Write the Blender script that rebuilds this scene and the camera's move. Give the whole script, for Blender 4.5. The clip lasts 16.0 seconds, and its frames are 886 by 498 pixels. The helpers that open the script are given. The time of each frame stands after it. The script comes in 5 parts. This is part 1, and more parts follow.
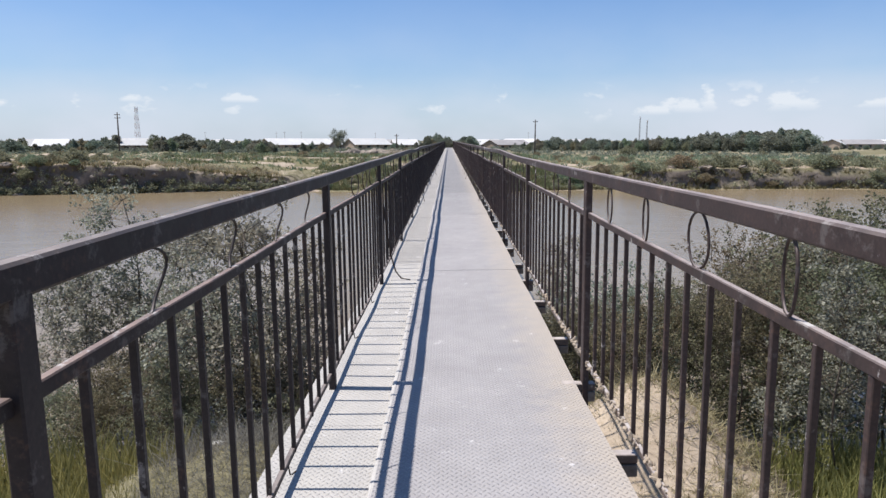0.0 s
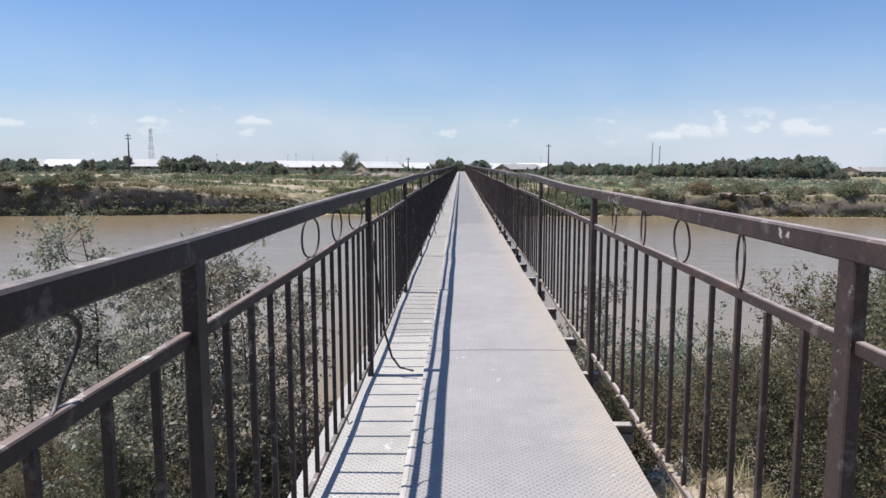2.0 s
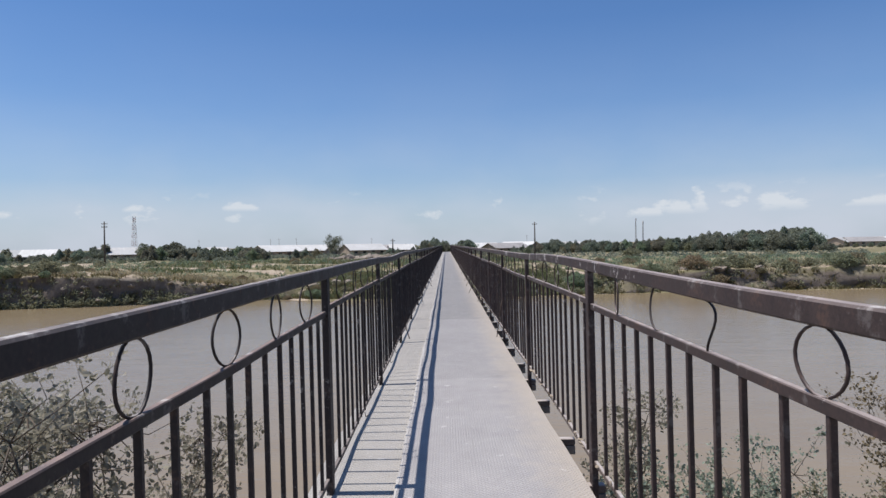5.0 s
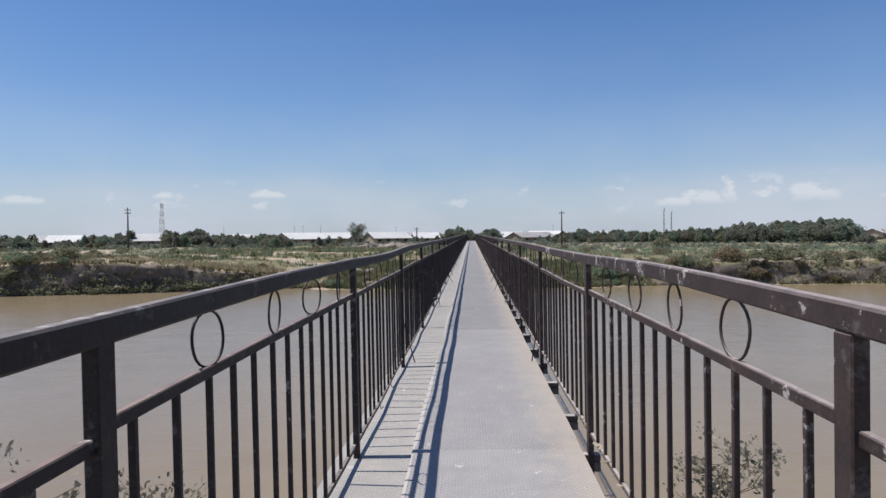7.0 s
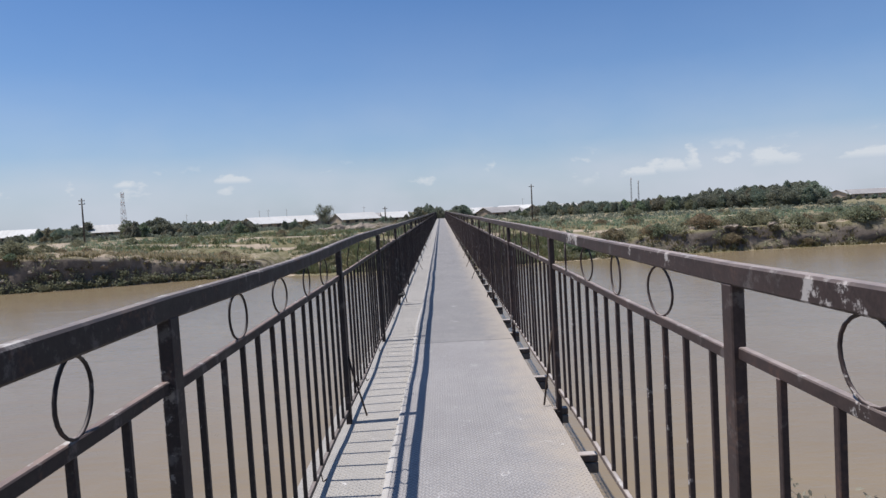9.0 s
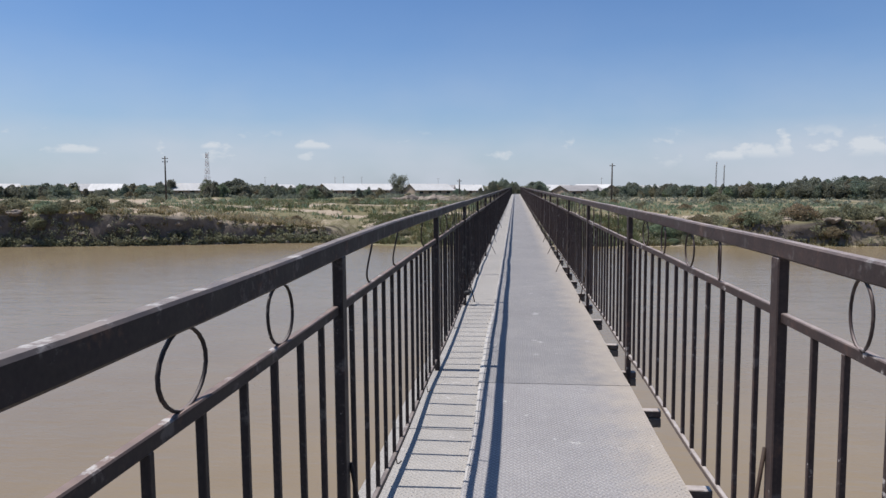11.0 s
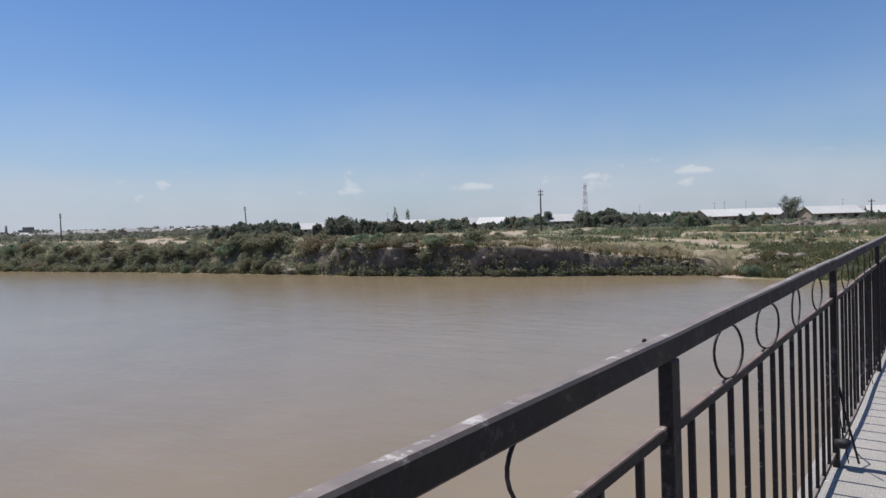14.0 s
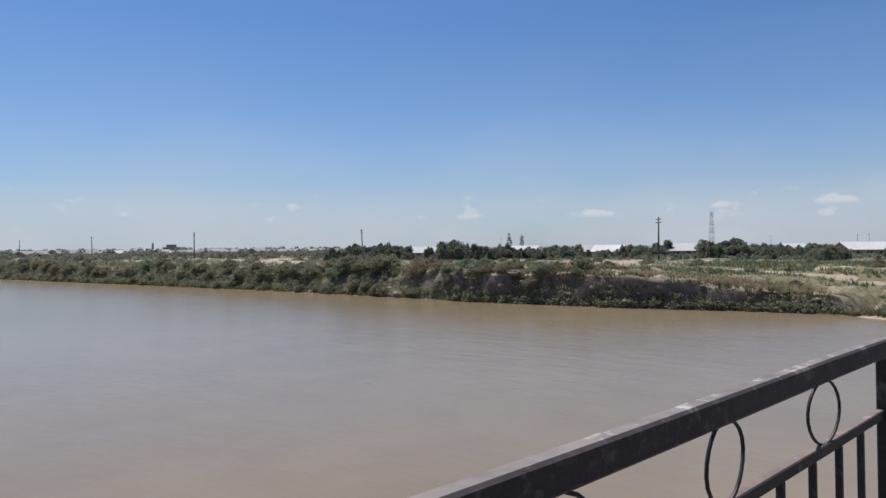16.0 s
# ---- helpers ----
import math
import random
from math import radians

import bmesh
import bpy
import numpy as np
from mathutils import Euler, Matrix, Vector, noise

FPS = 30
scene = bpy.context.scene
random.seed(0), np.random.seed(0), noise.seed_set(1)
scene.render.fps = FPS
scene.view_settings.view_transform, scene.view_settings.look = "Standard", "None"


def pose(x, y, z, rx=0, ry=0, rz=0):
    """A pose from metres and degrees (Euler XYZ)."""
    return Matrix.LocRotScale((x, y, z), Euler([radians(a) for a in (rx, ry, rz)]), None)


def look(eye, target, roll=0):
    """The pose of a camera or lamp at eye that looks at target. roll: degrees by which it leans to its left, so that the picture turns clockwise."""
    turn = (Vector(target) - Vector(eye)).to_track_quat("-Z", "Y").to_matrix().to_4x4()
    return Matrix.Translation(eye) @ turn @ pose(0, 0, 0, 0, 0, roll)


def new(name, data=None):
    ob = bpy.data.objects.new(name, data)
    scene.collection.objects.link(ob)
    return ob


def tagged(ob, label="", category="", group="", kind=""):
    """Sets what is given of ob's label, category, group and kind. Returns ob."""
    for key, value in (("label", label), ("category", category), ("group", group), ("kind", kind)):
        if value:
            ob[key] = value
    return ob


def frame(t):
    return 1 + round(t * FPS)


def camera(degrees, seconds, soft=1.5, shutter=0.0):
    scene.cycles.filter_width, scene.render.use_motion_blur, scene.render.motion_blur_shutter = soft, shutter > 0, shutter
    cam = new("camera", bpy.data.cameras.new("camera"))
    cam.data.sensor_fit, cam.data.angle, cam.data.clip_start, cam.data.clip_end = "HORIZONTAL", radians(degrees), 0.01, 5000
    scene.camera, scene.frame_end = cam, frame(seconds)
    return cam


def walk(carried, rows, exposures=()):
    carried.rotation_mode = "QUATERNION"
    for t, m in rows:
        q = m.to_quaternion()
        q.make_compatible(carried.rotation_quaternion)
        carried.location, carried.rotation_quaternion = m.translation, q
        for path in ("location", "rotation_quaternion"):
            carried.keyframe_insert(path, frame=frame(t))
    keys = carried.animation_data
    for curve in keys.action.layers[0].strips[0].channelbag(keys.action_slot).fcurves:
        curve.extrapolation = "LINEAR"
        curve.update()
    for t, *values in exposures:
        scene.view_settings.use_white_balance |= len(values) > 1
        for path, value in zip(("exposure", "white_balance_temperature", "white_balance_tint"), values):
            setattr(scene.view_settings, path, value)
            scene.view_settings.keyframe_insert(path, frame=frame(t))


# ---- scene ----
cam = camera(64.8, 16.0)
PATH = [
    (0, (-0.048, 0.561, 1.383), (-0.064, 2.537, 1.075), 0.0),
    (0.5, (-0.021, 1.166, 1.395), (-0.158, 3.134, 1.062), 0.9),
    (1, (-0.048, 1.721, 1.392), (-0.017, 3.705, 1.145), 1.9),
    (1.5, (-0.071, 2.33, 1.366), (-0.17, 4.308, 1.087), -0.7),
    (2, (-0.137, 2.924, 1.361), (-0.184, 4.909, 1.119), 0.5),
    (2.5, (-0.165, 3.521, 1.326), (-0.159, 5.509, 1.105), -2.1),
    (3, (-0.217, 4.188, 1.348), (-0.241, 6.182, 1.185), -0.0),
    (3.5, (-0.221, 4.799, 1.347), (-0.227, 6.799, 1.29), -0.4),
    (4, (-0.155, 5.376, 1.363), (-0.289, 7.372, 1.351), -0.8),
    (4.5, (-0.107, 5.973, 1.347), (-0.114, 7.972, 1.266), 0.4),
    (4.7, (-0.077, 6.227, 1.330), (-0.081, 8.227, 1.327), -0.8),
    (6.8, (-0.019, 8.799, 1.397), (-0.071, 10.790, 1.214), -0.4),
    (7, (0.01, 9.107, 1.37), (-0.071, 11.105, 1.325), -0.5),
    (7.5, (0.004, 9.72, 1.383), (-0.078, 11.715, 1.266), -0.3),
    (8, (0.012, 10.314, 1.399), (0.046, 12.309, 1.263), -2.0),
    (8.2, (0.030, 10.593, 1.396), (0.027, 12.590, 1.290), -3.1),
    (10.3, (-0.113, 13.273, 1.414), (-0.135, 15.263, 1.221), -1.3),
    (10.5, (-0.102, 13.519, 1.392), (-0.218, 15.502, 1.155), -1.9),
    (11, (-0.129, 14.107, 1.405), (-0.333, 16.088, 1.224), 0.1),
    (11.5, (-0.134, 14.673, 1.466), (-0.653, 16.603, 1.387), -1.7),
    (12, (-0.2, 15.327, 1.521), (-1.104, 17.111, 1.515), -0.8),
    (12.5, (-0.157, 15.963, 1.515), (-1.028, 17.763, 1.486), -2.6),
    (13, (-0.145, 16.594, 1.498), (-1.126, 18.335, 1.408), -0.3),
    (13.5, (-0.145, 17.058, 1.516), (-1.14, 18.788, 1.381), -0.7),
    (14, (-0.147, 17.7, 1.536), (-1.328, 19.312, 1.451), -1.8),
    (14.5, (-0.2, 18.447, 1.519), (-1.394, 20.049, 1.429), 0.1),
    (15, (-0.11, 18.782, 1.522), (-1.309, 20.383, 1.516), -0.5),
    (15.5, (-0.132, 19.252, 1.539), (-1.457, 20.749, 1.477), -0.2),
    (16, (-0.095, 19.809, 1.538), (-1.528, 21.203, 1.532), -0.5),
]
walk(cam, [(t, look(eye, target, roll)) for t, eye, target, roll in PATH],
     [(0, 0.27), (3.3, 0.22), (4.5, 0.06), (7, -0.02), (11, -0.03), (13, -0.11), (16, -0.13)])

# ---- light: midday sun over the upstream railing, thin haze and small cumulus low down ----
SUN_EL = radians(66.8)
world = bpy.data.worlds.new("sky")
scene.world = world
world.use_nodes = True


def node(nt, kind, **values):
    """A node with its inputs or properties set; a value that is a socket is linked."""
    n = nt.nodes.new(kind)
    for key, value in values.items():
        if key.startswith("in"):
            socket = n.inputs[int(key[2:])]
            if isinstance(value, bpy.types.NodeSocket):
                nt.links.new(value, socket)
            else:
                socket.default_value = value
        elif key == "operation":
            n.operation = value
        elif key == "data_type":
            n.data_type = value
        elif key == "blend_type":
            n.blend_type = value
    return n


def math_node(nt, op, a, b=0.0, c=0.0):
    return node(nt, "ShaderNodeMath", operation=op, in0=a, in1=b, in2=c).outputs[0]


def ramp(nt, fac, stops):
    n = nt.nodes.new("ShaderNodeValToRGB")
    nt.links.new(fac, n.inputs[0])
    els = n.color_ramp.elements
    while len(els) < len(stops):
        els.new(0.5)
    for e, (p, c) in zip(els, stops):
        e.position = p
        e.color = (*c, 1) if len(c) == 3 else c
    return n.outputs[0]


def mix_rgb(nt, fac, a, b, blend="MIX"):
    n = nt.nodes.new("ShaderNodeMix")
    n.data_type, n.blend_type = "RGBA", blend
    for i, v in ((0, fac), (6, a), (7, b)):
        if isinstance(v, bpy.types.NodeSocket):
            nt.links.new(v, n.inputs[i])
        elif i == 0:
            n.inputs[i].default_value = v
        else:
            n.inputs[i].default_value = (*v, 1)
    return n.outputs[2]


def noise_tex(nt, vec, scale, detail=3.0, rough=0.55):
    n = nt.nodes.new("ShaderNodeTexNoise")
    nt.links.new(vec, n.inputs["Vector"])
    n.inputs["Scale"].default_value, n.inputs["Detail"].default_value, n.inputs["Roughness"].default_value = scale, detail, rough
    return n.outputs[0]


CLOUDS = [(18.2, 2.4, 2.3, 1.0), (16.2, 2.0, 2.1, 0.7), (19.9, 0.8, 2.5, 1.7), (25.6, 2.1, 2.4, 1.3), (32.0, 2.5, 2.4, 0.8), (-33.5, 2.0, 2.4, 0.6), (-16.5, 1.6, 3.0, 0.6), (-24.0, 1.2, 2.9, 0.5)]


def build_sky():
    nt = world.node_tree
    nt.nodes.clear()
    sky = nt.nodes.new("ShaderNodeTexSky")
    sky.sky_type = "NISHITA"
    sky.sun_disc = False
    sky.sun_elevation, sky.sun_rotation = SUN_EL, radians(-90)
    sky.air_density, sky.dust_density, sky.ozone_density = 1.0, 0.6, 2.0
    co = nt.nodes.new("ShaderNodeTexCoord").outputs["Generated"]
    sep = node(nt, "ShaderNodeSeparateXYZ", in0=co)
    z = sep.outputs[2]
    # clouds: flat-based heaps between two and eight degrees, thin veil below
    stretch = nt.nodes.new("ShaderNodeVectorMath")
    stretch.operation = "MULTIPLY"
    nt.links.new(co, stretch.inputs[0])
    stretch.inputs[1].default_value = (1.0, 1.0, 1.9)
    puff = noise_tex(nt, stretch.outputs[0], 20.0, 6.0, 0.55)
    veil = noise_tex(nt, stretch.outputs[0], 3.5, 4.0, 0.55)
    band = ramp(nt, z, [(0.022, (0,) * 3), (0.043, (0.9,) * 3), (0.058, (0.9,) * 3), (0.082, (0,) * 3)])
    heap = ramp(nt, puff, [(0.62, (0,) * 3), (0.70, (1,) * 3)])
    mask = math_node(nt, "MULTIPLY", band, heap)
    # two larger heaps downstream: bearing, half width, height of the base, height of the top above it
    bearing = math_node(nt, "ARCTAN2", sep.outputs[0], sep.outputs[1])
    edge = math_node(nt, "MULTIPLY_ADD", noise_tex(nt, stretch.outputs[0], 34.0, 5.0, 0.6), 3.4, -1.7)
    for az, wide, base, tall in CLOUDS:
        u = math_node(nt, "DIVIDE", math_node(nt, "SUBTRACT", bearing, radians(az)), radians(wide))
        v = math_node(nt, "DIVIDE", math_node(nt, "SUBTRACT", z, radians(base)), radians(tall))
        inside = math_node(nt, "SUBTRACT", math_node(nt, "SUBTRACT", 1.0, math_node(nt, "MULTIPLY", u, u)), math_node(nt, "MULTIPLY", v, v))
        lump = ramp(nt, math_node(nt, "ADD", inside, edge), [(0.25, (0,) * 3), (0.75, (1,) * 3)])
        foot = ramp(nt, math_node(nt, "MULTIPLY_ADD", v, 0.5, 0.5), [(0.36, (0,) * 3), (0.6, (1,) * 3)])
        mask = math_node(nt, "MAXIMUM", mask, math_node(nt, "MULTIPLY", lump, foot))
    mask = math_node(nt, "MULTIPLY", mask, 0.6)
    vband = ramp(nt, z, [(0.0, (0.92,) * 3), (0.055, (0.76,) * 3), (0.09, (0.40,) * 3), (0.19, (0.12,) * 3), (0.3, (0,) * 3)])
    vmask = math_node(nt, "MULTIPLY", vband, ramp(nt, veil, [(0.3, (0.5,) * 3), (0.65, (1,) * 3)]))
    shade = mix_rgb(nt, ramp(nt, z, [(0.36, (0,) * 3), (0.7, (1,) * 3)]), (0.665, 0.925, 1.27), (0.70, 0.885, 1.12))
    tint = mix_rgb(nt, 1.0, sky.outputs[0], shade, "MULTIPLY")
    hazy = mix_rgb(nt, vmask, tint, (6.5, 6.98, 8.05))
    cloudy = mix_rgb(nt, mask, hazy, (8.2, 8.5, 8.9))
    bg = nt.nodes.new("ShaderNodeBackground")
    nt.links.new(cloudy, bg.inputs[0])
    bg.inputs[1].default_value = 0.09
    out = nt.nodes.new("ShaderNodeOutputWorld")
    nt.links.new(bg.outputs[0], out.inputs[0])


build_sky()
sun = new("sun", bpy.data.lights.new("sun", "SUN"))
sun.data.energy, sun.data.angle, sun.data.color = 5.0, radians(0.5), (1.0, 0.96, 0.92)
sun.matrix_world = look((0, 0, 0), (math.cos(SUN_EL), 0.0, -math.sin(SUN_EL)))


# ---- materials ----
def material(name):
    m = bpy.data.materials.new(name)
    m.use_nodes = True
    nt = m.node_tree
    nt.nodes.clear()
    out = nt.nodes.new("ShaderNodeOutputMaterial")
    p = nt.nodes.new("ShaderNodeBsdfPrincipled")
    nt.links.new(p.outputs[0], out.inputs[0])
    pos = nt.nodes.new("ShaderNodeNewGeometry").outputs["Position"]
    return m, nt, p, pos


def bump(nt, p, height, strength=0.3, dist=0.01):
    b = nt.nodes.new("ShaderNodeBump")
    b.inputs["Strength"].default_value, b.inputs["Distance"].default_value = strength, dist
    nt.links.new(height, b.inputs["Height"])
    nt.links.new(b.outputs[0], p.inputs["Normal"])


def plain(name, dark, light, coarse=1.0, fine=20.0, rough=0.8, metal=0.0, relief=0.2, dist=0.01, random_tint=0.0, spec=0.3):
    """Two-scale variation between a dark and a light tone."""
    m, nt, p, pos = material(name)
    a, b = noise_tex(nt, pos, coarse, 4), noise_tex(nt, pos, fine, 3)
    fac = math_node(nt, "MULTIPLY_ADD", b, 0.45, math_node(nt, "MULTIPLY", a, 0.6))
    col = ramp(nt, fac, [(0.33, dark), (0.72, light)])
    if random_tint:
        rnd = nt.nodes.new("ShaderNodeObjectInfo").outputs["Random"]
        amount = math_node(nt, "MULTIPLY_ADD", rnd, random_tint, 1.0 - random_tint / 2)
        grey = node(nt, "ShaderNodeCombineColor", in0=amount, in1=amount, in2=amount).outputs[0]
        col = mix_rgb(nt, 1.0, col, grey, "MULTIPLY")
    nt.links.new(col, p.inputs["Base Color"])
    p.inputs["Roughness"].default_value, p.inputs["Metallic"].default_value = rough, metal
    p.inputs["Specular IOR Level"].default_value = spec
    bump(nt, p, b, relief, dist)
    return m


def painted_steel(name, dark, light, grime=0.95, dust=(0.275, 0.232, 0.210), peel=0.60, patch=24.0):
    """Chipped brown paint with rust and, on upward faces, settled dust."""
    m, nt, p, pos = material(name)
    big, mid, fine = noise_tex(nt, pos, 1.3, 3), noise_tex(nt, pos, 9.0, 5, 0.65), noise_tex(nt, pos, 90.0, 3)
    base = ramp(nt, math_node(nt, "MULTIPLY_ADD", fine, 0.4, math_node(nt, "MULTIPLY", mid, 0.6)),
                [(0.3, dark), (0.7, light)])
    rust = ramp(nt, math_node(nt, "MULTIPLY_ADD", mid, 0.7, math_node(nt, "MULTIPLY", fine, 0.3)), [(0.56, (0,) * 3), (0.68, (1,) * 3)])
    col = mix_rgb(nt, math_node(nt, "MULTIPLY", rust, 0.5), base, (0.13, 0.07, 0.045))
    flake = noise_tex(nt, pos, patch, 6, 0.7)
    chip = ramp(nt, math_node(nt, "MULTIPLY_ADD", big, 0.45, math_node(nt, "MULTIPLY", flake, 0.55)), [(peel, (0,) * 3), (peel + 0.02, (1,) * 3)])
    sunny = node(nt, "ShaderNodeSeparateXYZ", in0=nt.nodes[2].outputs["Normal"]).outputs[0]
    chip = math_node(nt, "MULTIPLY", chip, ramp(nt, math_node(nt, "MULTIPLY_ADD", sunny, -0.5, 0.5), [(0.3, (0.1,) * 3), (0.9, (1,) * 3)]))  # paint peels on the sunny side
    col = mix_rgb(nt, math_node(nt, "MULTIPLY", chip, 0.8), col, (0.50, 0.46, 0.43))
    up = node(nt, "ShaderNodeSeparateXYZ", in0=nt.nodes[2].outputs["Normal"]).outputs[2]
    dusty = math_node(nt, "MULTIPLY", ramp(nt, up, [(0.6, (0,) * 3), (0.95, (1,) * 3)]), ramp(nt, mid, [(0.3, (0.55 * grime,) * 3), (0.65, (grime,) * 3)]))
    col = mix_rgb(nt, dusty, col, dust)
    flecks = ramp(nt, noise_tex(nt, pos, 11.0, 6, 0.72), [(0.57, (0,) * 3), (0.64, (1,) * 3)])
    flecks = math_node(nt, "MULTIPLY", flecks, ramp(nt, up, [(0.6, (0.12,) * 3), (0.95, (0.85,) * 3)]))
    col = mix_rgb(nt, flecks, col, (0.52, 0.49, 0.46))
    nt.links.new(col, p.inputs["Base Color"])
    nt.links.new(ramp(nt, mid, [(0.3, (0.48,) * 3), (0.7, (0.72,) * 3)]), p.inputs["Roughness"])
    p.inputs["Specular IOR Level"].default_value = 0.25
    bump(nt, p, mid, 0.25, 0.004)
    return m


def checker_plate(name, tones, wear, dirt=0.42):
    """Dusty tread plate: lens-shaped raised marks that alternate in direction, set diagonally."""
    m, nt, p, pos = material(name)
    rot = nt.nodes.new("ShaderNodeMapping")
    nt.links.new(pos, rot.inputs["Vector"])
    rot.inputs["Rotation"].default_value = (0, 0, radians(45))
    rot.inputs["Scale"].default_value = (38, 38, 38)
    sep = node(nt, "ShaderNodeSeparateXYZ", in0=rot.outputs[0])
    fx = math_node(nt, "SUBTRACT", math_node(nt, "FRACT", sep.outputs[0]), 0.5)
    fy = math_node(nt, "SUBTRACT", math_node(nt, "FRACT", sep.outputs[1]), 0.5)
    odd = math_node(nt, "MODULO", math_node(nt, "ADD", math_node(nt, "FLOOR", sep.outputs[0]), math_node(nt, "FLOOR", sep.outputs[1])), 2.0)
    odd = math_node(nt, "ABSOLUTE", odd)

    def lens(u, v):
        a = math_node(nt, "MULTIPLY", u, 1.9)
        b = math_node(nt, "MULTIPLY", v, 5.5)
        s = math_node(nt, "ADD", math_node(nt, "MULTIPLY", a, a), math_node(nt, "MULTIPLY", b, b))
        return math_node(nt, "MAXIMUM", math_node(nt, "SUBTRACT", 1.0, s), 0.0)

    one, two = lens(fx, fy), lens(fy, fx)
    h = math_node(nt, "ADD", math_node(nt, "MULTIPLY", one, odd), math_node(nt, "MULTIPLY", two, math_node(nt, "SUBTRACT", 1.0, odd)))
    big, mid, fine = noise_tex(nt, pos, 0.9, 4), noise_tex(nt, pos, 5.0, 5, 0.65), noise_tex(nt, pos, 130.0, 2)
    dust = math_node(nt, "MULTIPLY_ADD", mid, 0.5, math_node(nt, "MULTIPLY", big, 0.5))
    col = ramp(nt, dust, list(zip((0.3, 0.5, 0.7), tones)))
    grit = math_node(nt, "MULTIPLY", ramp(nt, h, [(0.0, (1,) * 3), (0.3, (0,) * 3)]), math_node(nt, "MULTIPLY", fine, dirt))
    col = mix_rgb(nt, grit, col, (0.12, 0.112, 0.108))
    worn = math_node(nt, "MULTIPLY", ramp(nt, h, [(0.35, (0,) * 3), (0.8, (1,) * 3)]), wear)
    col = mix_rgb(nt, worn, col, (0.42, 0.40, 0.38))
    drift = math_node(nt, "MULTIPLY_ADD", mid, 0.5, node(nt, "ShaderNodeSeparateXYZ", in0=pos).outputs[0])
    drift = math_node(nt, "MULTIPLY", ramp(nt, drift, [(0.62, (0,) * 3), (0.92, (1,) * 3)]), 0.7)
    col = mix_rgb(nt, drift, col, (0.44, 0.375, 0.305))  # sand blown against the downstream edge
    spots = ramp(nt, noise_tex(nt, pos, 6.0, 7, 0.75), [(0.625, (0,) * 3), (0.675, (1,) * 3)])
    col = mix_rgb(nt, math_node(nt, "MULTIPLY", spots, 0.7), col, (0.70, 0.67, 0.65))
    nt.links.new(col, p.inputs["Base Color"])
    p.inputs["Roughness"].default_value = 0.72
    p.inputs["Specular IOR Level"].default_value = 0.35
    height = math_node(nt, "ADD", math_node(nt, "MULTIPLY", h, 0.8), math_node(nt, "MULTIPLY", fine, 0.25))
    bump(nt, p, height, 1.0, 0.008)
    return m


def muddy_water():
    m, nt, p, pos = material("muddy_river_water")
    wide, mid = noise_tex(nt, pos, 0.05, 4), noise_tex(nt, pos, 0.35, 3)
    col = ramp(nt, math_node(nt, "MULTIPLY_ADD", mid, 0.35, math_node(nt, "MULTIPLY", wide, 0.65)),
               [(0.3, (0.220, 0.167, 0.103)), (0.7, (0.277, 0.213, 0.132))])
    nt.links.new(col, p.inputs["Base Color"])
    p.inputs["Roughness"].default_value = 0.16
    p.inputs["IOR"].default_value = 1.33
    tall = nt.nodes.new("ShaderNodeMapping")
    nt.links.new(pos, tall.inputs["Vector"])
    tall.inputs["Scale"].default_value = (0.55, 1.4, 1.0)
    a, b, c = noise_tex(nt, tall.outputs[0], 0.45, 4), noise_tex(nt, tall.outputs[0], 2.4, 4, 0.6), noise_tex(nt, tall.outputs[0], 9.0, 3)
    h = math_node(nt, "MULTIPLY_ADD", a, 1.2, math_node(nt, "MULTIPLY_ADD", b, 0.5, math_node(nt, "MULTIPLY", c, 0.12)))
    bump(nt, p, h, 0.36, 0.12)
    return m


def soil():
    m, nt, p, pos = material("sandy_soil_with_dry_grass")
    huge, big, mid, fine = noise_tex(nt, pos, 0.03, 4), noise_tex(nt, pos, 0.16, 5, 0.6), noise_tex(nt, pos, 1.1, 5, 0.6), noise_tex(nt, pos, 9.0, 4)
    sand = ramp(nt, math_node(nt, "MULTIPLY_ADD", fine, 0.45, math_node(nt, "MULTIPLY", mid, 0.55)), [(0.3, (0.27, 0.21, 0.15)), (0.7, (0.50, 0.42, 0.32))])
    grass = ramp(nt, math_node(nt, "MULTIPLY_ADD", fine, 0.5, math_node(nt, "MULTIPLY", mid, 0.5)), [(0.3, (0.125, 0.115, 0.06)), (0.7, (0.25, 0.22, 0.135))])
    fac = ramp(nt, math_node(nt, "MULTIPLY_ADD", huge, 0.45, math_node(nt, "MULTIPLY_ADD", big, 0.35, math_node(nt, "MULTIPLY", mid, 0.2))), [(0.495, (0,) * 3), (0.595, (1,) * 3)])
    up = node(nt, "ShaderNodeSeparateXYZ", in0=nt.nodes[2].outputs["Normal"]).outputs[2]
    # steep faces expose clay, its tone darkened for the shade on the cliff
    clay = ramp(nt, math_node(nt, "MULTIPLY_ADD", fine, 0.4, math_node(nt, "MULTIPLY", mid, 0.6)), [(0.3, (0.095, 0.078, 0.066)), (0.7, (0.23, 0.19, 0.155))])
    flat = ramp(nt, up, [(0.45, (0,) * 3), (0.8, (1,) * 3)])
    nt.links.new(mix_rgb(nt, flat, clay, mix_rgb(nt, fac, grass, sand)), p.inputs["Base Color"])
    p.inputs["Roughness"].default_value = 0.95
    p.inputs["Specular IOR Level"].default_value = 0.1
    bump(nt, p, math_node(nt, "ADD", mid, fine), 0.8, 0.08)
    return m


